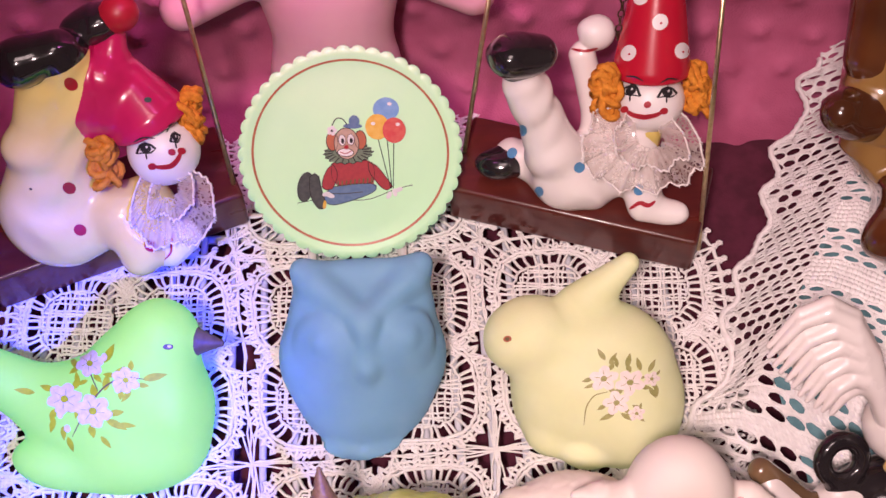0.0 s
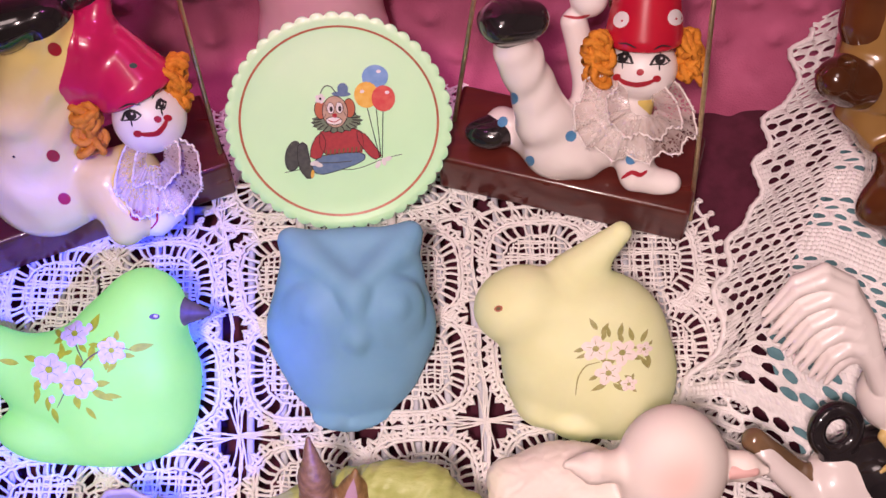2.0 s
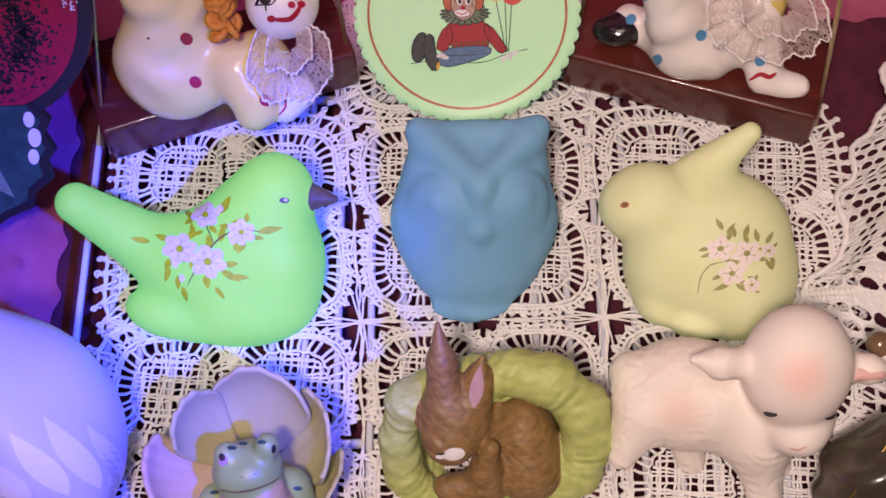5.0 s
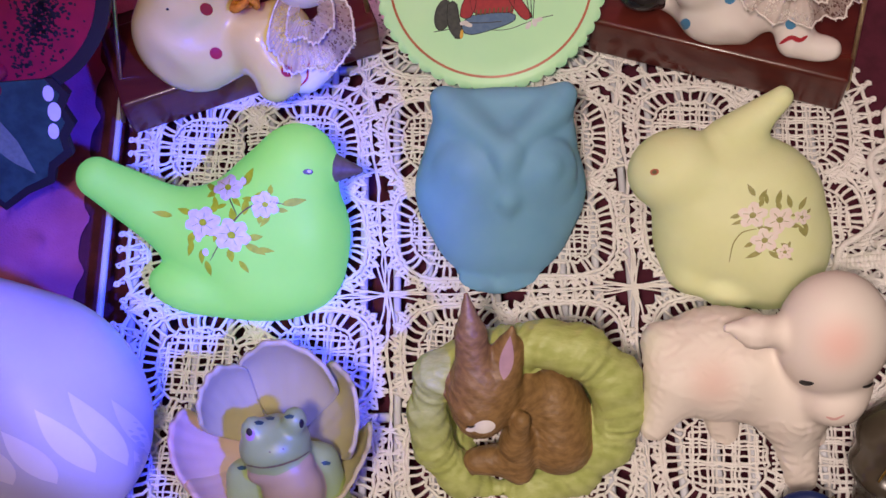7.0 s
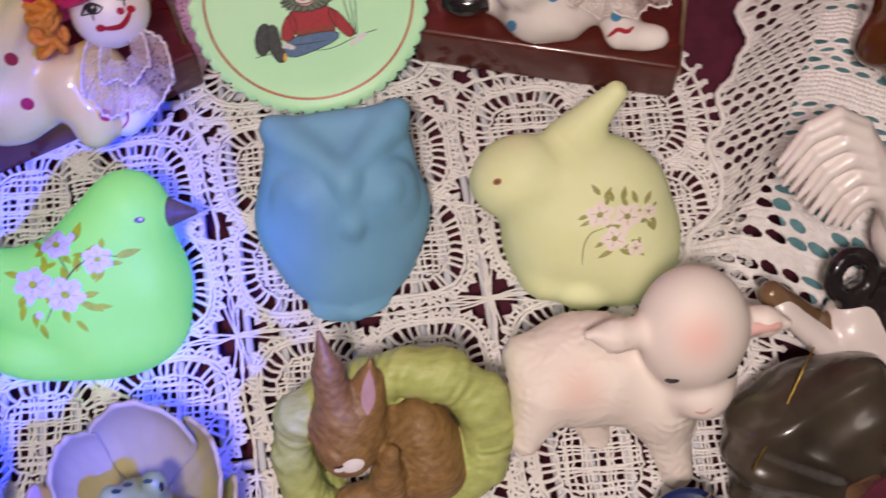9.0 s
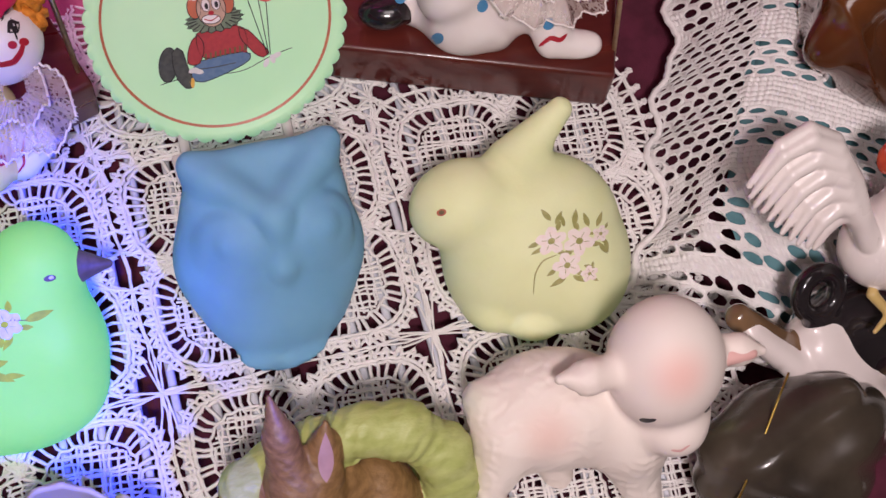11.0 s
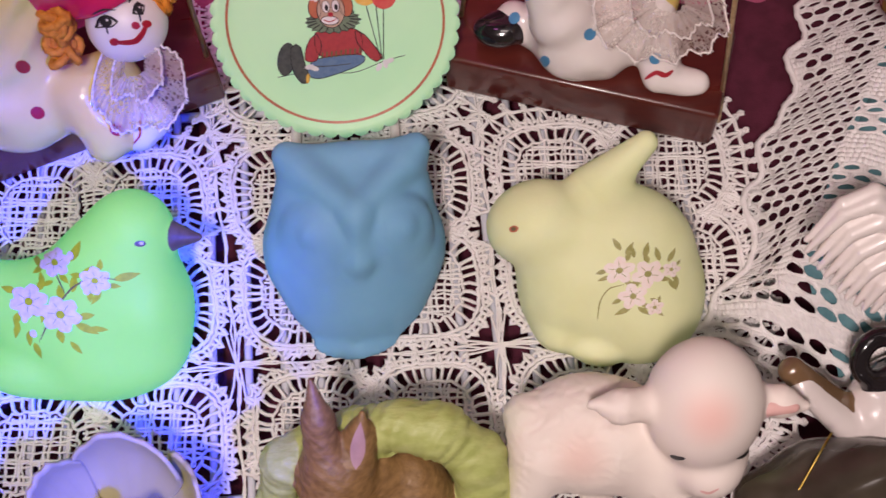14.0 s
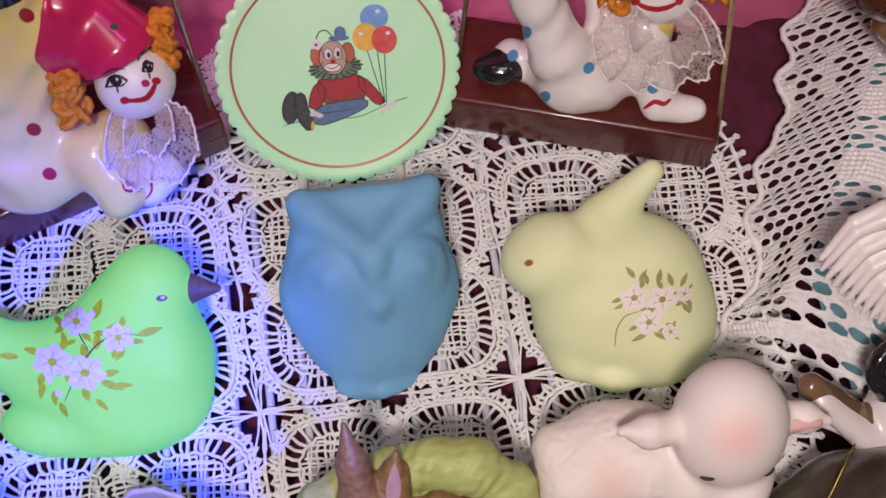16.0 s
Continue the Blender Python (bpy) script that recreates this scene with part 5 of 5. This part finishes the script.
hare.disc((-0.0172, -0.0135), 0.0042, 0.0030, "white_paint", 12).disc((-0.0222, -0.0145), 0.0020, 0.0011, "white_paint")
hare.stroke([(-0.0238, -0.0128), (-0.0222, -0.0136), (-0.0205, -0.0128)], 0.0009, "black_paint", 0.0006)
hare.build("hare_figurine", "brown hare curled inside a moss green leafy nest", "hare figurine")


# ---- lamb ----
def wool(p):
    body = (p[:, 0] < -0.010) | (p[:, 2] < -0.012)
    return 0.0004 * (np.sin(p[:, 0] * 560 + 3 * np.sin(p[:, 2] * 410 + p[:, 1] * 300)) * np.sin(p[:, 2] * 700 + 3 * np.sin(p[:, 0] * 390)) * np.cos(p[:, 1] * 500)) * body


L, H = "lamb_bisque", "lamb_face"
lamb = Figurine((0.1, -0.05, 0.04), 34, [
    ell((-0.0270, 0.004, 0.0030), (0.0235, 0.0190, 0.0225), L, rot=(0, 6, 0)),
    cap((-0.0120, 0.002, 0.000), (0.0060, -0.002, -0.0160), 0.0190, 0.0140, L, 0.012),
    ell((-0.0470, 0.003, 0.0130), (0.0070, 0.0080, 0.0075), L, 0.006),
    cap((-0.0395, -0.005, -0.006), (-0.0460, -0.008, -0.0270), 0.0115, 0.0058, L, 0.008),
    cap((-0.0230, 0.010, -0.016), (-0.0195, 0.012, -0.0330), 0.0080, 0.0056, L, 0.006),
    cap((0.0060, -0.004, -0.022), (0.0122, -0.008, -0.0540), 0.0108, 0.0064, L, 0.010),
    cap((0.0110, 0.010, -0.024), (0.0190, 0.012, -0.052), 0.0080, 0.0058, L, 0.008),
    cap((0.0060, -0.002, -0.010), (0.0150, -0.004, 0.004), 0.0140, 0.0130, L, 0.010),
    ell((0.0205, -0.0115, -0.0090), (0.0140, 0.0140, 0.0135), H, 0.006),
    ell((0.0215, -0.0200, -0.0195), (0.0088, 0.0080, 0.0078), H, 0.006),
    ell((0.0178, -0.0130, 0.0125), (0.0206, 0.0190, 0.0245), H, 0.0035),
    cap((-0.0010, -0.0150, 0.0140), (-0.0110, -0.0180, 0.0140), 0.0062, 0.0056, H, 0.003),
    cap((-0.0110, -0.0180, 0.0140), (-0.0200, -0.0190, 0.0160), 0.0056, 0.0020, H, 0.003),
    cap((0.0375, -0.0120, 0.0120), (0.0450, -0.0140, 0.0105), 0.0060, 0.0052, H, 0.003),
    cap((0.0450, -0.0140, 0.0105), (0.0528, -0.0160, 0.0080), 0.0052, 0.0018, H, 0.003),
    cap((0.0400, -0.0170, 0.0085), (0.0490, -0.0185, 0.0075), 0.0030, 0.0016, "blush_pink", 0.0006),
    cap((-0.0060, -0.0190, 0.0100), (-0.0150, -0.0210, 0.0125), 0.0026, 0.0014, "blush_pink", 0.0006),
], 0.0008, wobble=wool, slide="view")
lamb.target = Shape()
lamb.stroke([(0.0070, -0.0088), (0.0095, -0.0102), (0.0122, -0.0104)], 0.0019, "black_paint")
lamb.stroke([(0.0300, -0.0125), (0.0325, -0.0120), (0.0345, -0.0100)], 0.0014, "black_paint")
lamb.stroke([(0.0180, -0.0255), (0.0212, -0.0270), (0.0245, -0.0250)], 0.0011, "blush_pink")
face_paint, lamb.target = lamb.target, lamb
face_paint.build("painted_face", "fine black painted eyes", parent=lamb.build("lamb_figurine", "pale pink bisque lamb with curly fleece, looking down", "lamb figurine"))


# ---- frog in a water lily ----
lily = thing("frog_figurine", "green ceramic frog sitting inside a grey lilac water lily", "frog figurine")


def lily_petal(a, wide, r, length, lean, mat):
    """One cupped petal with thickness that wraps round the lily's middle; angles in degrees."""
    a, wide = radians(a), radians(wide)

    def fn(side):
        def g(u, v):
            s = (u - 0.5) * 2
            t = a + s * wide * (0.72 + 0.34 * math.sin(2.0 * v))
            tip = 1 - 0.26 * abs(s) ** 1.5 + 0.030 * math.sin(s * 6 + 9 * a) * v + 0.025 * math.sin(s * 17 + a) * v
            out = r * (0.30 + 0.70 * math.sin(min(1.0, v * 1.15) * 1.57)) + lean * v * v + side - 0.0012 * s * s
            return (-0.095 + out * math.cos(t), -0.066 + out * math.sin(t), 0.0015 + length * v * tip)
        return g
    v1, f1 = sheet(fn(0.0), 20, 14)
    v2, f2 = sheet(fn(0.0017), 20, 14)
    n = len(v1)
    faces = [tuple(reversed(q)) for q in f1] + [tuple(i + n for i in q) for q in f2]
    rim = [i * 15 for i in range(21)] + [20 * 15 + j for j in range(1, 15)] + [i * 15 + 14 for i in range(19, -1, -1)] + [j for j in range(13, 0, -1)]
    faces += [(rim[k], rim[(k + 1) % len(rim)], rim[(k + 1) % len(rim)] + n, rim[k] + n) for k in range(len(rim))]
    Shape().add(v1 + v2, faces, mat).build("petal", parent=lily)


for petal in ((78, 44, 0.0290, 0.046, 0.0, "lotus_petal"), (146, 30, 0.0270, 0.045, 0.001, "lotus_petal"), (14, 34, 0.0312, 0.046, 0.002, "lotus_petal"), (188, 26, 0.0335, 0.030, 0.006, "lotus_pink"),
              (222, 22, 0.0300, 0.027, 0.008, "lotus_pink"), (338, 26, 0.0335, 0.034, 0.004, "lotus_petal"), (300, 22, 0.0320, 0.018, 0.008, "lotus_petal"), (262, 24, 0.0310, 0.014, 0.009, "lotus_pink")):
    lily_petal(*petal)
frog = Figurine((-0.0905, -0.07, 0.036), 34, [
    ell((0.0000, 0.004, -0.0260), (0.0170, 0.0170, 0.0210), "frog_green"),
    ell((-0.0035, -0.004, -0.0050), (0.0138, 0.0130, 0.0108), "frog_green", 0.008, rot=(0, -12, 0)),
    ell((-0.0110, -0.006, 0.0020), (0.0045, 0.0048, 0.0050), "frog_green", 0.004),
    ell((0.0050, -0.006, 0.0058), (0.0045, 0.0048, 0.0050), "frog_green", 0.004),
    cap((0.0130, 0.000, -0.014), (0.0165, -0.006, -0.034), 0.0078, 0.0070, "frog_green", 0.006),
    cap((-0.0170, 0.000, -0.020), (-0.0190, -0.006, -0.038), 0.0070, 0.0066, "frog_green", 0.006),
    ell((0.0010, -0.0110, -0.0270), (0.0120, 0.0095, 0.0140), "frog_belly", 0.003),
    ell((-0.0030, -0.0095, -0.0165), (0.0130, 0.0080, 0.0050), "frog_belly", 0.003, rot=(0, -14, 0)),
], 0.0008, slide="view")
frog.disc((-0.0125, -0.0010), 0.0018, 0.0030, "ear_pink", -12).disc((-0.0127, 0.0004), 0.0012, 0.0019, "black_paint", lift=0.0006)
frog.disc((0.0072, 0.0038), 0.0009, 0.0022, "black_paint", -10)
for c in ((-0.0085, 0.0050), (0.0030, 0.0072), (-0.0040, 0.0075), (-0.0175, -0.0160), (0.0150, -0.0150)):
    frog.disc(c, 0.0018, 0.0011, "holly_green", wob=0.1)
frog.stroke([(-0.0164, -0.0150), (-0.0100, -0.0172), (-0.0035, -0.0162), (0.0040, -0.0132), (0.0090, -0.0092)], 0.0009, "stem_paint", 0.0005)
for c in ((-0.0062, -0.0095), (-0.0010, -0.0082)):
    frog.disc(c, 0.0004, 0.0004, "stem_paint")
frog.build("frog", "moss green frog with a tan throat", parent=lily)

# ---- white satin bird with leaf-shaped feathers ----
swan = Figurine((-0.19, -0.058, 0.034), 20, [
    ell((0.002, 0.0, 0.000), (0.045, 0.040, 0.056), "satin_white"),
    ell((-0.008, 0.0, 0.040), (0.024, 0.022, 0.030), "satin_white", 0.012),
    ell((0.020, -0.020, -0.010), (0.024, 0.022, 0.034), "satin_white", 0.006, rot=(0, -20, 0)),
], 0.0013)
for x, z, l, w, a in ((0.012, -0.040, 0.040, 0.014, 108), (0.026, -0.036, 0.046, 0.014, 104), (0.040, -0.028, 0.034, 0.011, 106), (-0.004, -0.046, 0.034, 0.013, 110), (0.036, -0.052, 0.026, 0.010, 100), (-0.020, -0.046, 0.030, 0.012, 104)):
    swan.leaf((x, z), l, w, a, "satin_leaf", 0.0006)
swan.build("white_bird_ornament", "white satin-glazed bird with pale leaf-shaped wing feathers", "bird ornament")


# ---- apple sign with holly ----
sign = thing("apple_sign", "flat painted wooden apple with black outline and holly leaves", "sign")
sign.matrix_basis = pose(-0.206, 0.082, 0.054, -34, 0, 0) @ pose(0, 0, 0, 90, 0, 0)


def slab(pts, z0, z1, mat, name, label=""):
    n = len(pts)
    c = np.mean(pts, 0)
    v = [(x, y, z0) for x, y in pts] + [(x, y, z1) for x, y in pts] + [(c[0], c[1], z1), (c[0], c[1], z0)]
    f = [(i, (i + 1) % n, n + (i + 1) % n, n + i) for i in range(n)] + [(n + i, n + (i + 1) % n, 2 * n) for i in range(n)] + [((i + 1) % n, i, 2 * n + 1) for i in range(n)]
    return Shape().add(v, f, mat).build(name, label, parent=sign, smooth=False)


slab(oval((0.0, 0.046), 0.047, 0.052, 60), -0.004, 0.0, "black_paint", "backing", "black painted edge")
slab(oval((-0.001, 0.047), 0.0425, 0.0475, 60), 0.0, 0.0008, "apple_red", "apple_face", "dark red painted apple")
speck = Shape()
for i in range(900):
    t, r = random.gauss(0, 0.55), abs(random.gauss(0, 0.008))
    x, y = 0.008 + 0.010 * math.cos(t * 2.4) + r * math.cos(i * 1.3), 0.034 + 0.030 * t + r * math.sin(i * 1.3)
    if math.hypot(x, (y - 0.047) * 0.9) > 0.040:
        continue
    flat(speck, oval((x, y), 0.0008 * random.random() + 0.0003, 0.0007 * random.random() + 0.0003, 6), "black_paint", 0.0010)
for i in range(160):
    a = random.uniform(-0.1, 1.1)
    r = 0.0385 + 0.0018 * random.gauss(0, 1)
    flat(speck, oval((r * math.cos(a), 0.047 + r * 1.12 * math.sin(a)), 0.0004, 0.0005, 6), "white_paint", 0.0010)
speck.build("speckle", "black and white paint speckles", kind="stuff", parent=sign)
holly = [(0.020, 0.002), (0.026, -0.006), (0.0225, -0.012), (0.0260, -0.020), (0.0215, -0.026), (0.0225, -0.034), (0.014, -0.040), (0.012, -0.047), (0.000, -0.052), (-0.012, -0.060), (-0.030, -0.040), (-0.030, 0.0)]
slab([(x * 1.0 - 0.004, y) for x, y in holly], -0.003, 0.0014, "black_paint", "holly_backing", "black outline")
slab([(x * 0.88 - 0.005, y * 0.93) for x, y in holly], 0.0014, 0.0020, "holly_green", "holly_leaf", "dark green painted holly leaf")
trimmed = Shape()
for x, y, r in ((0.0135, -0.0045, 0.0030), (0.0145, -0.0130, 0.0036), (0.0125, -0.0220, 0.0030)):
    flat(trimmed, oval((x, y), r * 0.8, r * 1.25, 14, -10), "white_paint", 0.0024)
flat(trimmed, [(-0.016, -0.010), (-0.010, -0.016), (-0.004, -0.026), (0.001, -0.042), (-0.008, -0.036), (-0.018, -0.026)], "ruff_green", 0.0023)
trimmed.build("leaf_paint", "white painted leaf tips", parent=sign)
for x, y in ((-0.006, 0.006), (-0.010, -0.002), (-0.016, 0.002)):
    v, f = lathe([(0.0001, 0.0058), (0.0022, 0.0052), (0.0038, 0.0032), (0.0040, 0.0018)], 16, (x, y, 0.0))
    Shape().add(v, f, "apple_red").build("berry", "glossy red berry", parent=sign)


# ---- amber figure on the runner ----
def folds(p):
    c = np.abs(np.sin(p[:, 0] * 62 + p[:, 2] * 95 + 1.6 * np.sin(p[:, 0] * 45 - p[:, 2] * 30)))
    return 0.0045 * (c - 0.55) * (p[:, 2] < 0.012) + 0.0012 * np.sin(p[:, 0] * 170 + p[:, 2] * 30) * (p[:, 2] >= 0.012)


amber = Figurine((0.236, 0.078, 0.088), 34, [
    ell((0.010, 0.004, -0.030), (0.034, 0.030, 0.030), "amber_glaze", rot=(0, 28, 0)),
    cap((-0.020, -0.012, -0.030), (0.022, -0.010, -0.050), 0.0130, 0.0160, "amber_glaze", 0.010),
    cap((-0.010, -0.012, -0.012), (0.020, -0.008, 0.004), 0.0130, 0.0150, "amber_glaze", 0.008),
    ell((-0.006, 0.010, 0.012), (0.0250, 0.020, 0.022), "tan_glaze", 0.006),
    cap((-0.034, 0.000, 0.024), (-0.040, -0.002, 0.026), 0.0095, 0.0085, "amber_glaze", 0.003),
    cap((-0.022, 0.012, 0.030), (-0.012, 0.016, 0.110), 0.0170, 0.0200, "tan_glaze", 0.012),
    cap((-0.030, 0.006, 0.050), (-0.024, 0.010, 0.105), 0.0100, 0.0120, "amber_glaze", 0.006),
    cap((0.020, -0.004, 0.020), (0.026, 0.010, 0.110), 0.0170, 0.0200, "amber_glaze", 0.012),
], 0.0011, floor=0.047, wobble=folds)
amber.build("amber_figurine", "large glossy amber brown ceramic figure with draped folds", "ceramic figurine")


# ---- rooster on its dark stand ----
def tail_plumes():
    """Curved tail feathers that sweep up from the back and curl down towards the tips."""
    made = []
    tips = [(-0.0300, 0.0440), (-0.0285, 0.0370), (-0.0240, 0.0320), (-0.0200, 0.0270), (-0.0160, 0.0215), (-0.0110, 0.0170), (-0.0060, 0.0140), (-0.0010, 0.0120)]
    for i in np.arange(0, 7.01, 0.64):
        tx, tz = (np.interp(i, range(8), [p[k] for p in tips]) for k in (0, 1))
        root, top = (0.0150 + 0.0004 * i, 0.0140 - 0.0006 * i), (-0.0010 + 0.0012 * i, 0.0880 - 0.0078 * i)
        line = [((1 - u) ** 2 * root[0] + 2 * u * (1 - u) * top[0] + u * u * tx, -0.001 - 0.0006 * i - 0.003 * u - 0.0022 * (round(i / 0.64) % 2), (1 - u) ** 2 * root[1] + 2 * u * (1 - u) * top[1] + u * u * tz) for u in (0.0, 0.2, 0.4, 0.6, 0.8, 1.0)]
        radii = (0.0042, 0.0040, 0.0036, 0.0031, 0.0024, 0.0010)
        for k in range(5):
            made.append(cap(line[k], line[k + 1], radii[k], radii[k + 1], "porcelain", 0.0007))
    return made


rooster = Figurine((0.18, -0.03, 0.064), 34, [
    ell((0.027, 0.0, 0.008), (0.0190, 0.016, 0.0170), "porcelain", rot=(0, -10, 0)),
    *tail_plumes(),
    cap((0.032, 0.0, 0.010), (0.033, -0.002, 0.032), 0.0100, 0.0075, "porcelain", 0.010),
    ell((0.0325, -0.003, 0.0365), (0.0078, 0.0068, 0.0078), "porcelain", 0.004),
    ell((0.0235, -0.002, 0.0435), (0.0062, 0.0026, 0.0070), "comb_red", 0.002),
    ell((0.0300, -0.002, 0.0485), (0.0060, 0.0026, 0.0050), "comb_red", 0.003),
    ell((0.0405, -0.006, 0.0280), (0.0045, 0.0030, 0.0065), "comb_red", 0.002),
    cap((0.0395, -0.005, 0.0370), (0.0455, -0.008, 0.0350), 0.0035, 0.0010, "leg_yellow", 0.002),
    cap((0.0200, -0.010, -0.012), (0.0270, -0.014, -0.022), 0.0022, 0.0017, "leg_yellow", 0.002),
    cap((0.0270, -0.014, -0.022), (0.0210, -0.018, -0.028), 0.0014, 0.0009, "leg_yellow", 0.001),
    cap((0.0270, -0.014, -0.022), (0.0290, -0.019, -0.031), 0.0014, 0.0009, "leg_yellow", 0.001),
    cap((0.0270, -0.014, -0.022), (0.0350, -0.018, -0.030), 0.0014, 0.0009, "leg_yellow", 0.001),
], 0.0007, floor=0.02, slide="view")
rooster.disc((0.0310, 0.0370), 0.0022, 0.0020, "black_paint", 10)
rooster.build("rooster_figurine", "white porcelain rooster with curled tail plumes and red comb", "rooster figurine")

dog = Figurine((0.186, -0.042, 0.038), 34, [
    ell((0.024, 0.004, -0.004), (0.034, 0.020, 0.018), "black_glaze", rot=(0, 6, 0)),
    ring((-0.004, -0.002, 0.018), 0.0082, 0.0036, "black_glaze", 0.004, rot=(80, 0, 10)),
    cap((-0.004, -0.004, -0.006), (0.012, -0.012, -0.040), 0.0120, 0.0150, "porcelain", 0.006),
    ell((0.0360, -0.012, -0.0330), (0.0135, 0.0120, 0.0120), "brown_glaze", 0.004),
    ell((0.0330, -0.004, -0.0450), (0.0330, 0.0200, 0.0150), "porcelain", 0.004),
    cap((-0.036, -0.004, 0.016), (-0.014, -0.004, -0.006), 0.0052, 0.0066, "brown_glaze", 0.004),
    cap((-0.033, -0.008, 0.009), (-0.014, -0.010, -0.012), 0.0042, 0.0055, "porcelain", 0.003),
], 0.0009)
dog.build("dog_figurine", "glossy black, white and brown porcelain dog figure with a raised tail", "dog figurine")

smoke = Figurine((0.159, -0.083, 0.028), 30, wobble=lambda p: 0.0024 * np.sin(p[:, 0] * 150 + 2 * np.sin(p[:, 2] * 120)) * np.sin(p[:, 2] * 170 + p[:, 1] * 90), prims=[
    ell((0.000, 0.0, 0.000), (0.035, 0.026, 0.029), "smoke_glaze"),
    ell((0.020, 0.0, 0.012), (0.018, 0.016, 0.018), "smoke_glaze", 0.008),
    cap((-0.018, -0.004, -0.006), (-0.024, -0.008, -0.028), 0.012, 0.010, "smoke_glaze", 0.008),
    ell((0.006, -0.016, -0.012), (0.014, 0.010, 0.012), "brown_glaze", 0.006),
], voxel=0.0012)
smoke.build("smoky_figurine", "dark smoky brown glossy ceramic animal", "ceramic figurine")
v, f = tube([(0.128, -0.098, 0.046), (0.140, -0.084, 0.050), (0.152, -0.068, 0.056), (0.158, -0.060, 0.060)], 0.00042, 6)
Shape().add(v, f, "gold_thread").build("gold_cord", "thin twisted gold cord lying on the dark figurine", "cord")

# ---- blue candle ----
candle = thing("candle", "short dark blue candle with a bent wick", "candle")
v, f = lathe([(0.0001, 0.0005), (0.0142, 0.0005), (0.0148, 0.002), (0.0148, 0.0345), (0.0140, 0.0360), (0.0120, 0.0352), (0.0030, 0.0345), (0.0001, 0.0345)], 48, (0.1035, -0.112, 0.001))
Shape().add(v, f, "candle_blue").build("wax", parent=candle)
v, f = tube([(0.1035, -0.112, 0.034), (0.1040, -0.111, 0.042), (0.1065, -0.108, 0.052), (0.1085, -0.106, 0.058)], 0.0005, 6)
Shape().add(v, f, "stem_paint").build("wick", parent=candle)
